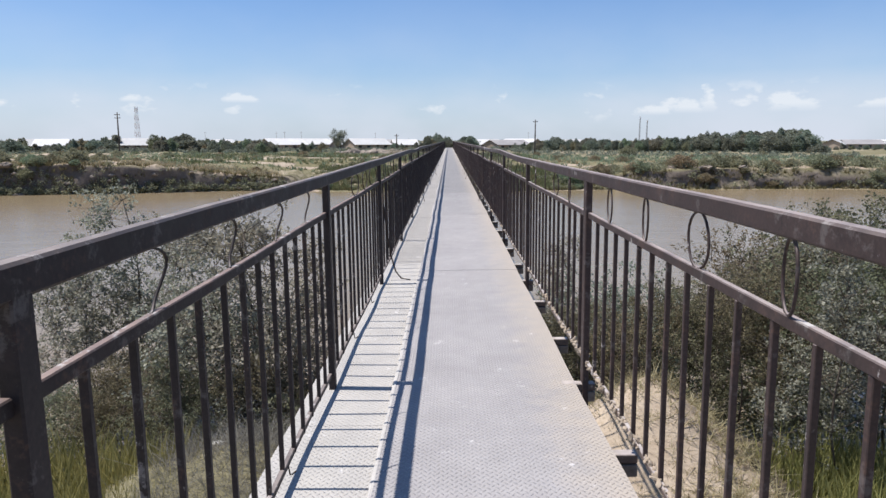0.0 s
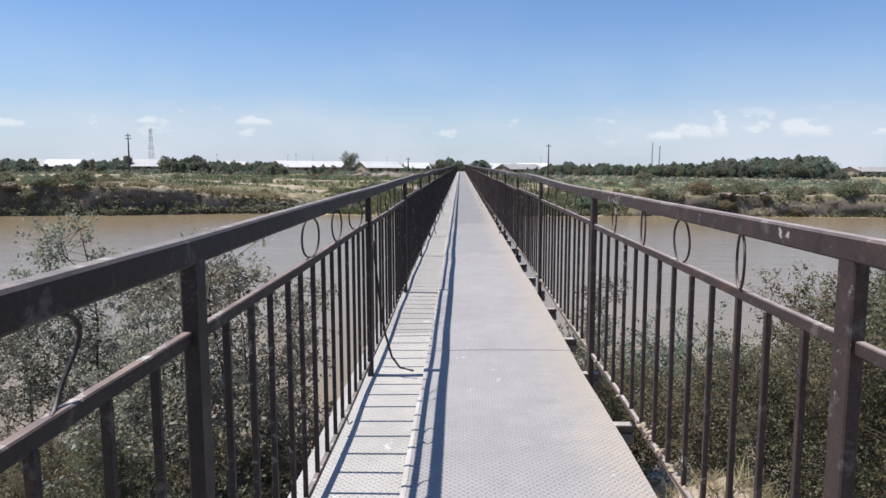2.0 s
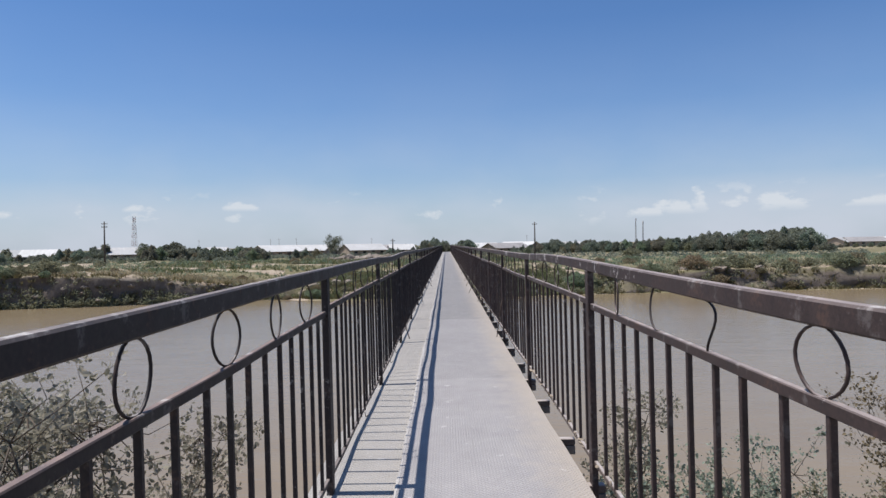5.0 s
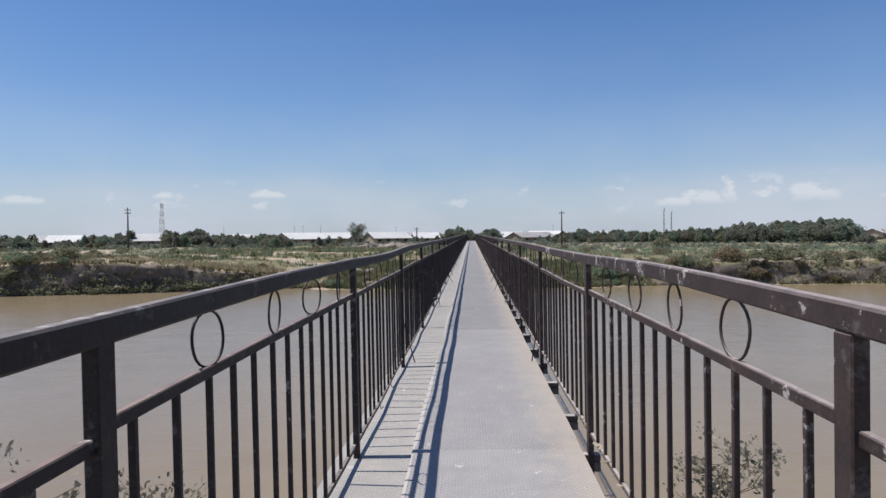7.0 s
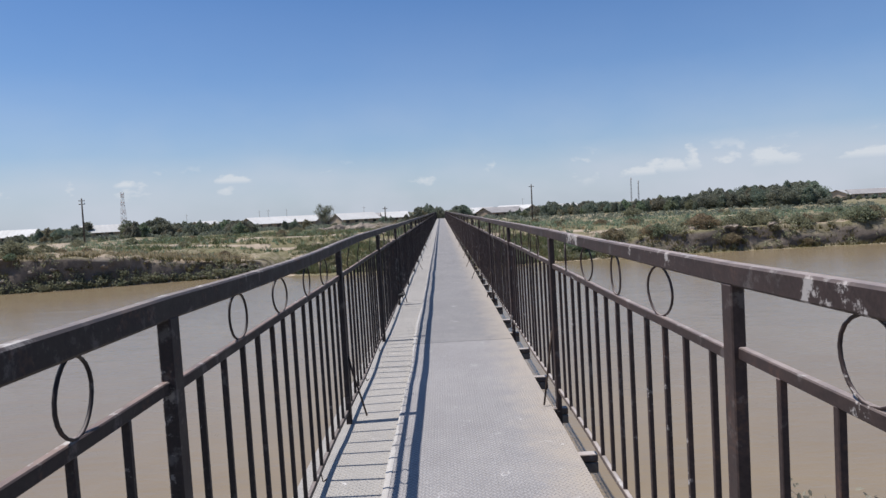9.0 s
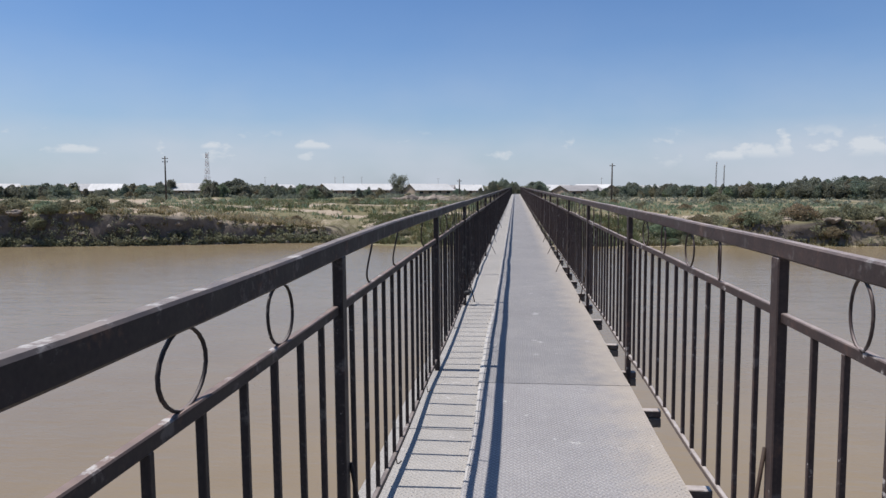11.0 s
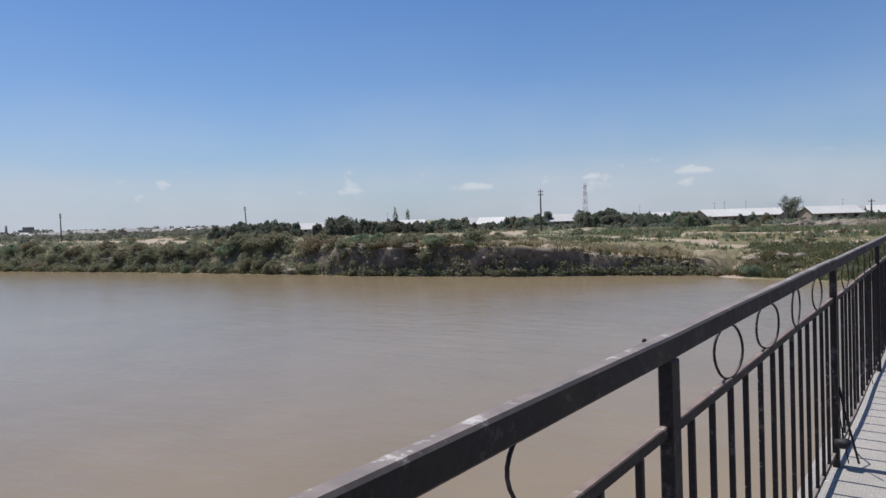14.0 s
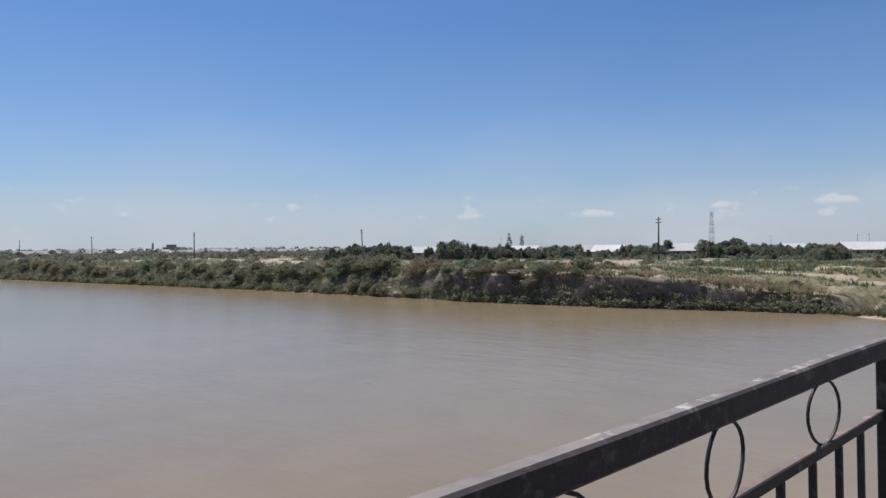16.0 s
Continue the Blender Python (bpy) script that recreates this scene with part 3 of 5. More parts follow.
def build_deck():
    deck = thing("bridge_deck", "narrow footbridge deck of dusty grey tread plate", "bridge deck", kind="structure", at=LEAN)
    joints = [Y0] + [y for y in np.arange(7.9 - 5.5 * 3, Y1, 5.52) if Y0 + 1 < y < Y1 - 1] + [Y1]
    for k, (a, b) in enumerate(zip(joints, joints[1:])):
        part("deck_plate", plate_mesh(DECK_SPLIT + 0.001, DECK_R, a + 0.003, b - 0.003, k, M_PLATE if a < 13 else M_PLATE_WORN if a < 18 else M_PLATE_GREY), deck, "" if a < 13 else "worn grey tread plate with pale scuffs")
        part("edge_lip", lip_mesh(a + 0.015, b - 0.015, k), deck, "pale bent edge of a deck plate")
    joints = [Y0] + [y for y in np.arange(13.4 - 4.75 * 4, Y1, 4.75) if Y0 + 1 < y < Y1 - 1] + [Y1]
    for k, (a, b) in enumerate(zip(joints, joints[1:])):
        part("deck_plate", plate_mesh(DECK_L, DECK_SPLIT + 0.03, a + 0.003, b - 0.003, k + 50, M_PLATE_PALE if a < 8 else M_PLATE_SANDY), deck, "sand-dusted narrow side plate", (0, 0, -STRIP_DROP))
    stub = box_mesh("beam_end", (0.60, -0.03, -0.058), (0.79, 0.03, -0.016), M_DUSTY, 0.004)
    beam = box_mesh("cross_beam", (-0.83, -0.03, -0.123), (0.79, 0.03, -0.064), M_BEAM, 0.004)
    for k in range(FIRST, LAST):
        for off in (0.0, 0.92, 2.08):
            part("cross_beam", beam, deck, "rusty box-section cross beam", (0, POST_Y + k * BAY + off, 0))
            part("beam_end", stub, deck, "dusty stub that ties the railing to the deck", (0, POST_Y + k * BAY + off, 0))
    girder = bmesh.new()
    for x in (-0.02,):
        add_box(girder, (-0.06, Y0, -0.15), (0.06, Y1, -0.124))
        add_box(girder, (-0.006, Y0, -0.45), (0.006, Y1, -0.15))
        add_box(girder, (-0.06, Y0, -0.472), (0.06, Y1, -0.45))
    girder = mesh_of("girder", girder, M_BEAM)
    for x in (-0.42, 0.42):
        part("girder", girder, deck, "rusty steel girder under the deck", (x, 0, 0))
    return deck


def rail_bar(name, lo, hi, seed, amp=0.004, bevel=0.004, ends=(0.0, 0.0), bow=0.0, mat=None):
    """A long bar that is a little bent; ends and bow move it up or down."""
    bm = bmesh.new()
    add_box(bm, lo, hi)
    bmesh.ops.bevel(bm, geom=[e for e in bm.edges if abs(e.verts[0].co.y - e.verts[1].co.y) > 1.0], offset=bevel, segments=1, affect="EDGES")
    long_edges = [e for e in bm.edges if abs(e.verts[0].co.y - e.verts[1].co.y) > 1.0]
    bmesh.ops.subdivide_edges(bm, edges=long_edges, cuts=5, use_grid_fill=True)
    for v in bm.verts:
        t = (v.co.y - lo[1]) / (hi[1] - lo[1])
        f = math.sin(math.pi * t)
        v.co.x += 2 * f * amp * math.sin(seed * 2.1 + v.co.y * 1.7)
        v.co.z += f * amp * math.cos(seed * 1.3 + v.co.y * 2.3) + ends[0] * (1 - t) + ends[1] * t + f * bow
    return mesh_of(name, bm, mat or M_PAINT_SHADED)


def ring_mesh(seed, mat):
    """A hoop of thin rod, welded between the two upper bars and knocked out of round."""
    r = random.Random(seed)
    tall, wide, turn = 0.094, 0.090 + r.uniform(-0.014, 0.018), r.uniform(-0.3, 0.3)
    path = []
    for k in range(22):
        a = 2 * math.pi * k / 22
        y, z = wide * math.sin(a) * (1 + 0.06 * math.sin(2 * a + seed)), -tall * math.cos(a)
        path.append((0.5 * y * math.sin(turn), y * math.cos(turn), z))
    return tube_mesh("ring", path, 0.0044, mat, 6, True)


def half_hoop(seed):
    """A hoop of which one side has broken away."""
    lean, turned = (0.02, 0.03, -0.045, 0.03, 0.004)[seed], (-1, -1, -1, 1, 1.15)[seed]
    path = []
    for k in range(13):
        a = math.pi * k / 12
        path.append((0.01 * math.sin(a * 2), turned * 0.075 * math.sin(a) * (1 + 0.2 * math.sin(2 * a)) + lean * (1 - k / 6), 0.094 * math.cos(a)))
    return tube_mesh("ring", path, 0.0042, M_PAINT_SHADED, 6)


# shaded tone of the paint upstream, sunlit tone downstream
COAT = {-1: M_PAINT_SHADED, 1: M_PAINT_SUNLIT}
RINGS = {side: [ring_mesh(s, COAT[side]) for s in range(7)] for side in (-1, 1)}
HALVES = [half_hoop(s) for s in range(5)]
BALUSTER = {-1: box_mesh("baluster", (-0.009, -0.009, 0.036), (0.009, 0.009, 0.952), M_PAINT_SHADED, 0.002),
            1: box_mesh("baluster", (-0.009, -0.009, 0.10), (0.009, 0.009, 0.952), M_PAINT_SUNLIT, 0.002)}
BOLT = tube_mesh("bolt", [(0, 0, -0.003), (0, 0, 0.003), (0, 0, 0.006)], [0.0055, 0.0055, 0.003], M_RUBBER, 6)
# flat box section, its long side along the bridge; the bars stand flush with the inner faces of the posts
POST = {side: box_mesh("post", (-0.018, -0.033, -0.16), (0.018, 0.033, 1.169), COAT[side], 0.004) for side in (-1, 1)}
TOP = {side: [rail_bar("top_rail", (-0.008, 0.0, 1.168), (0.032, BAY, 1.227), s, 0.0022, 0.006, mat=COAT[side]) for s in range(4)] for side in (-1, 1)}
MID = {side: [rail_bar("mid_rail", (-0.004, 0.033, 0.950), (0.018, BAY - 0.033, 0.982), s, 0.0022, 0.003, mat=M_PAINT_SHADED_BROWN if side < 0 else M_PAINT_SUNLIT) for s in range(4)] for side in (-1, 1)}
LOW = {side: [rail_bar("bottom_rail", (-0.005, 0.033, 0.035), (0.017, BAY - 0.033, 0.060), s, 0.004, 0.003, mat=M_PAINT_SHADED if side < 0 else M_DUSTY) for s in range(4)] for side in (-1, 1)}


# how the hand rails sag, bay by bay: rise at both ends and in the middle
SAG = {-1: {-3: (-0.02, -0.024, 0), -2: (-0.024, -0.024, 0), -1: (-0.024, -0.026, 0.003), 0: (-0.026, -0.02, 0.004), 1: (-0.02, -0.008, 0), 2: (-0.008, -0.004, 0.004), 3: (-0.004, -0.003, -0.016), 4: (-0.003, 0.003, 0.008), 5: (0.003, 0.003, 0.003)},
       1: {-3: (-0.01, -0.012, 0), -2: (-0.012, -0.012, 0), -1: (-0.012, -0.02, 0.002), 0: (-0.02, -0.026, 0), 1: (-0.026, 0.0, -0.01), 2: (0.0, -0.003, 0.012), 3: (-0.003, 0.0, -0.004)}}
# how far each middle bar is welded above its usual height
MID_RISE = {-1: {-1: 0.012, 0: 0.010, 1: 0.0, 2: 0.026, 3: 0.017, 4: 0.022, 5: 0.018}, 1: {-1: -0.004, 0: -0.004, 1: 0.006, 2: 0.026, 3: 0.008, 4: 0.02}}
# how far the balusters of a bay stand from an even spacing
BALUSTER_SHIFT = {(-1, 2): -0.058, (-1, 5): -0.03, (1, -1): -0.03, (1, 1): -0.066, (1, 2): -0.036, (1, 3): -0.042}
# places of the hoops along a bay, where they are uneven
HOOPS = {(-1, -1): (0.53, 1.16, 1.78, 2.41), (1, -1): (0.54, 1.17, 1.80, 2.46), (-1, 0): (0.62, 1.25, 1.85, 2.47), (-1, 1): (0.63, 1.27, 1.89, 2.48), (-1, 2): (0.59, 1.26, 1.88, 2.53), (-1, 3): (0.62, 1.25, 1.86, 2.40), (-1, 4): (0.57, 1.21, 0.0, 2.30), (-1, 5): (0.60, 1.19, 1.80, 2.42),
         (1, 0): (0.63, 1.21, 1.79, 2.42), (1, 1): (0.62, 1.29, 1.77, 2.40), (1, 2): (0.60, 1.17, 1.78, 2.43), (1, 4): (0.69, 1.20, 1.82, 2.38)}
BROKEN = {(-1, -1, 0): 4, (-1, -1, 1): 4, (-1, -1, 2): 4, (-1, -1, 3): 4, (-1, 4, 0): 0, (-1, 4, 1): 1, (-1, 4, 3): 2, (1, 1, 1): 0, (1, 1, 2): 3}  # hoops of which one side is gone
LOST = {(-1, 4, 2), (-1, 0, 0)}


def bay_place(side, k):
    """The first bays are set a little nearer together than the rest."""
    if k == -1:
        return pose(side * RAIL_X, 1.63, 0) @ Matrix.Diagonal((1, 2.83 / BAY, 1, 1))
    return pose(side * RAIL_X, POST_Y + k * BAY + (0.17 if k < -1 else 0), 0)


def build_bay(side, k):
    """One bay of railing with its leading post; side -1 carries the rail upstream, +1 downstream."""
    r = random.Random(k * 2 + (side > 0))
    label = "brown painted steel railing bay in a shaded tone, with hoops and thin balusters" if side < 0 else "brown steel railing bay in a sunlit tone, with hoops and chipped paint"
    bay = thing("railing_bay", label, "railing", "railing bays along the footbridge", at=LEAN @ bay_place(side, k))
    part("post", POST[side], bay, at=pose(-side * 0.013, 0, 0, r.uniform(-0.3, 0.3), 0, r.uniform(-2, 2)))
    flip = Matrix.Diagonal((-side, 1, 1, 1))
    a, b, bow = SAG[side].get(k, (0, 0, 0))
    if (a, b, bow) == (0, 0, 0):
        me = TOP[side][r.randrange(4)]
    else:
        me = rail_bar("top_rail", (-0.008, 0.0, 1.168), (0.032, BAY, 1.229 if side < 0 else 1.226), k, 0.0015, 0.006, (a, b), bow, M_PAINT_SUNLIT_PEELED if side > 0 and k in (2, 3) else COAT[side])
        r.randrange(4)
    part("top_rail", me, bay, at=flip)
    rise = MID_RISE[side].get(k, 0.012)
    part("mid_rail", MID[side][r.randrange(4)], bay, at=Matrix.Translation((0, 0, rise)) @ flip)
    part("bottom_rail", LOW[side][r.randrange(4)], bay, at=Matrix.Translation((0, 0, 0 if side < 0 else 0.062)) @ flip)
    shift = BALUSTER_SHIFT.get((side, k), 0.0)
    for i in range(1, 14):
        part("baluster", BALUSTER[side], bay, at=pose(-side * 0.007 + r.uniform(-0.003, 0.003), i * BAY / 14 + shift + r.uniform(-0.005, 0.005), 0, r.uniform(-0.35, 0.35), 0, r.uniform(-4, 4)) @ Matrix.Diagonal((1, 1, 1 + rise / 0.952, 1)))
    if (side, k) == (-1, 4):
        part("bolt", BOLT, bay, "small black bolt head", at=(-0.012, 2.90, 1.230))
    for i in range(4):
        y = HOOPS[side, k][i] if (side, k) in HOOPS else 0.62 + i * 0.612 + r.uniform(-0.02, 0.02)
        if (side, k, i) in LOST:
            continue  # this hoop has come off
        low, high = 0.980 + rise, 1.169 + a + (b - a) * y / BAY + bow * math.sin(math.pi * y / BAY)
        at = pose(-side * 0.009, y, (low + high) / 2, 0, 0, r.uniform(-8, 8)) @ Matrix.Diagonal((1, 1, (high - low) / 0.188, 1))
        if (side, k, i) in BROKEN:
            part("ring", HALVES[BROKEN[side, k, i]], bay, "broken half hoop of thin rod", at=at)
        else:
            part("ring", RINGS[side][r.randrange(7)], bay, at=at)
    return bay


build_deck()
for k in range(FIRST, LAST):
    for side in (-1, 1):
        build_bay(side, k)

# end posts of the last bays
for side in (-1, 1):
    end = thing("end_post", "dark brown steel post that ends the railing", "post", "end posts of the railing", at=LEAN @ pose(side * RAIL_X, POST_Y + LAST * BAY, 0))
    part("post", POST[side], end)

# ---- rods and scraps on the bridge ----
def build_rod(name, label, category, path, radius, mat=None, group=""):
    ob = new(name, tube_mesh(name, path, radius, mat or M_REBAR, 6))
    ob.matrix_basis = LEAN
    return tagged(ob, label, category, group)


# the bent rod that hangs from a post and trails on the deck
build_rod("bent_rod", "black bent steel rod hanging from a post onto the deck", "steel rod",
          [(-0.71, 7.50, 0.86), (-0.69, 7.49, 0.66), (-0.665, 7.47, 0.45), (-0.63, 7.45, 0.24), (-0.585, 7.43, 0.09), (-0.53, 7.41, 0.025), (-0.44, 7.38, 0.014)], 0.008)

# slanting braces from posts to the deck
for side, k, foot, top in [(-1, 4, 0.605, 0.42), (1, 4, 0.627, 0.52), (-1, 6, 0.612, 0.45), (1, 6, 0.634, 0.4), (-1, 8, 0.53, 0.42), (1, 7, 0.53, 0.45),
                           (1, 8, 0.535, 0.4), (-1, 9, 0.6, 0.4), (1, 9, 0.56, 0.42), (-1, 11, 0.58, 0.4), (1, 11, 0.58, 0.4), (1, 13, 0.58, 0.4), (-1, 14, 0.58, 0.4)]:
    y = POST_Y + k * BAY
    build_rod("brace", "thin dark steel brace slanting from post to deck", "brace",
              [(side * 0.713, y + 0.03, top), (side * 0.69, y + 0.02, top * 0.72), (side * (0.35 * 0.713 + 0.65 * foot), y, top * 0.35), (side * foot, y - 0.02, 0.012)],
              0.007, None, "slanting braces at the posts")

# short hooked ends of tie wire at the foot of the upstream railing
for y in (3.3, 5.35, 6.45, 12.05, 14.55, 15.3, 17.5, 18.75, 20.9, 24.7, 27.2):
    build_rod("tie_wire", "short hooked end of tie wire on the bottom rail", "wire",
              [(-0.742, y, 0.035), (-0.727, y + 0.004, 0.04), (-0.722, y + 0.008, 0.0), (-0.715, y + 0.012, -0.0), (-0.70, y + 0.02, 0.012)], 0.0032, None, "hooked wire ends")

def mud_crust():
    """Lumps of dried mud caked on the downstream bottom rail."""
    rng = random.Random(31)
    bm = bmesh.new()
    for n in range(280):
        y = rng.uniform(2.4, 6.2) if n < 200 else rng.uniform(6.2, 14.0)
        size = rng.uniform(0.004, 0.015)
        place = pose(0.733 + rng.uniform(-0.016, 0.014), y, 0.122 + size * 0.1, rng.uniform(0, 90), 0, rng.uniform(0, 360)) @ Matrix.Diagonal((size, size * rng.uniform(0.8, 2.4), size * 0.6, 1))
        made = bmesh.ops.create_icosphere(bm, subdivisions=1, radius=1.0, matrix=place)["verts"]
        for v in made:
            v.co += Vector((1, 1, 0.6)) * 0.35 * size * wob(v.co.x * 90, v.co.y * 90, v.co.z * 90)
    ob = new("mud_crust", mesh_of("mud_crust", bm, M_SAND))
    ob.matrix_basis = LEAN
    tagged(ob, "lumps of dried mud caked on the bottom rail", "dried mud", kind="stuff")


mud_crust()

# loose wires bound round the foot of a post, with a black lump of tape
lump = thing("wire_bundle", "black taped wire joint at the foot of a post", "wire joint", at=LEAN @ pose(-0.69, 22.42, 0.0))
bm = bmesh.new()
bmesh.ops.create_icosphere(bm, subdivisions=2, radius=0.045)
for v in bm.verts:
    v.co = Vector((v.co.x * 1.1, v.co.y * 0.8, v.co.z * 0.7)) * (1 + 0.3 * wob(v.co.x * 40, v.co.y * 40, v.co.z * 40)) + Vector((0, 0, 0.13))
part("tape", mesh_of("tape", bm, M_RUBBER, True), lump, "lump of black tape")
part("wire", tube_mesh("wire", [(0.0, 0.0, 0.13), (-0.01, 0.05, 0.2), (0.02, 0.16, 0.22), (0.0, 0.3, 0.1), (-0.02, 0.45, 0.03)], 0.005, M_RUBBER), lump)
part("wire", tube_mesh("wire", [(-0.03, -0.1, 0.55), (-0.025, 0.0, 0.35), (0.0, 0.02, 0.16), (0.03, -0.03, 0.02)], 0.004, M_RUBBER), lump)


# ---- plants ----
def leaf_quads(centers, size, rng):
    """A rhombic leaf at each centre, turned at random."""
    c = np.asarray(centers)
    n = len(c)
    up = rng.normal(size=(n, 3)) + np.array([[0, 0, 0.9]])
    a = np.cross(up, rng.normal(size=(n, 3)))
    a /= np.linalg.norm(a, axis=1, keepdims=True)
    b = np.cross(a, up)
    b /= np.linalg.norm(b, axis=1, keepdims=True)
    s = size * rng.uniform(0.6, 1.4, (n, 1))
    verts = np.stack([c - a * s, c - b * s * 0.55, c + a * s, c + b * s * 0.55], 1).reshape(-1, 3)
    faces = np.arange(4 * n).reshape(-1, 4)
    return verts, faces


def leaf_rounds(centers, size, rng):
    """A small six-cornered leaf, slightly folded, at each centre."""
    c = np.asarray(centers)
    n = len(c)
    up = rng.normal(size=(n, 3)) + np.array([[0, 0, 0.7]])
    up /= np.linalg.norm(up, axis=1, keepdims=True)
    a = np.cross(up, rng.normal(size=(n, 3)))
    a /= np.linalg.norm(a, axis=1, keepdims=True)
    b = np.cross(a, up)
    s = size * rng.uniform(0.6, 1.35, (n, 1))
    corners = [(-1.0, 0.0, 0.0), (-0.35, 0.62, 0.14), (0.45, 0.5, 0.14), (1.1, 0.0, 0.0), (0.45, -0.5, 0.14), (-0.35, -0.62, 0.14)]
    verts = np.stack([c + a * s * p + b * s * q + up * s * f for p, q, f in corners], 1).reshape(-1, 3)
    first = np.arange(n)[:, None] * 6
    faces = np.concatenate([first + np.array([[0, 1, 2, 3]]), first + np.array([[0, 3, 4, 5]])], 0)
    return verts, faces


def clump_points(blobs, per, rng, shell=0.55):
    out = []
    for x, y, z, r in blobs:
        n = max(4, int(per * r * r))
        d = rng.normal(size=(n, 3))
        d /= np.linalg.norm(d, axis=1, keepdims=True)
        rad = r * (shell + (1 - shell) * rng.uniform(0, 1, (n, 1)) ** 0.5) * rng.uniform(0.75, 1.15, (n, 1))
        out.append(np.array([[x, y, z]]) + d * rad * np.array([[1, 1, 0.85]]))
    return np.concatenate(out)


def limbs(height, spread, count, rng, lean=0.1, base=0.06, start=0.25):
    """Trunk and limbs: a list of tube paths with radii, and the points where twigs end."""
    tubes, tips = [], []
    trunk = [(lean * height * t * t + 0.05 * height * wob(t * 3, lean * 50), 0.04 * height * wob(7, t * 3, lean * 30), height * t) for t in np.linspace(0, 0.85, 7)]
    tubes.append((trunk, [base * (1 - 0.75 * i / 6) for i in range(7)]))
    for i in range(count):
        t = rng.uniform(start, 0.85)
        o = Vector(trunk[int(t / 0.85 * 6)])
        ang, rise = rng.uniform(0, 2 * math.pi), rng.uniform(0.25, 0.75)
        ln = spread * rng.uniform(0.55, 1.1) * (1.1 - 0.6 * t)
        end = o + Vector((math.cos(ang) * ln, math.sin(ang) * ln, ln * rise * 1.4))
        mid = o.lerp(end, 0.5) + Vector((rng.uniform(-0.08, 0.08) * ln, rng.uniform(-0.08, 0.08) * ln, -0.06 * ln))
        tubes.append(([tuple(o), tuple(mid), tuple(end)], [base * 0.38, base * 0.22, base * 0.07]))
        tips += [tuple(mid), tuple(o.lerp(end, 0.75)), tuple(end)]
    tips += trunk[4:]
    return tubes, tips


def wood_mesh(tubes, sides=5):
    verts, faces = [], []
    for path, radii in tubes:
        v, f = tube_data(path, list(radii), sides)
        faces += [tuple(i + len(verts) for i in q) for q in f]
        verts += v
    return mesh_from("trunk", verts, faces, M_BARK, True)


def near_tree(seed, height, spread, leaves, size, mat, lean=0.06):
    """A loose young poplar: thin stems with many small leaves and gaps."""
    rng = np.random.default_rng(seed)
    tubes, tips = limbs(height, spread, 15, rng, lean, 0.028, 0.12)
    verts = []
    for x, y, z in tips:
        n = leaves // len(tips)
        k = max(1, n // 26)
        for _ in range(k):
            o = np.array([x, y, z]) + rng.normal(0, spread * 0.17, 3)
            e = o + np.array([*rng.normal(0, 0.22, 2), rng.uniform(-0.05, 0.4)]) * spread * 0.6
            tubes.append(([(x, y, z), tuple((o * 0.6 + np.array([x, y, z]) * 0.4)), tuple(e)], [0.006, 0.004, 0.002]))
            t = rng.uniform(0.15, 1.0, (26, 1))
            verts.append(o * (1 - t) + e * t + rng.normal(0, 0.045, (26, 3)))
    v, f = leaf_rounds(np.concatenate(verts), size, rng)
    return wood_mesh(tubes, 4), mesh_from("crown", v, f, mat)


def place_tree(name, meshes, label, category, group, x, y, z, rot, scale):
    ob = thing(name, label, category, group, at=pose(x, y, z, 0, 0, rot) @ Matrix.Scale(scale, 4))
    part("trunk", meshes[0], ob)
    part("crown", meshes[1], ob)
    return ob


# how high the downstream thicket stands, as a slope from the bridge head
RISE_AZ = [8, 14, 20, 23.5, 25.5, 36]
RISE = [-0.22, -0.20, -0.165, -0.13, -0.06, -0.03]


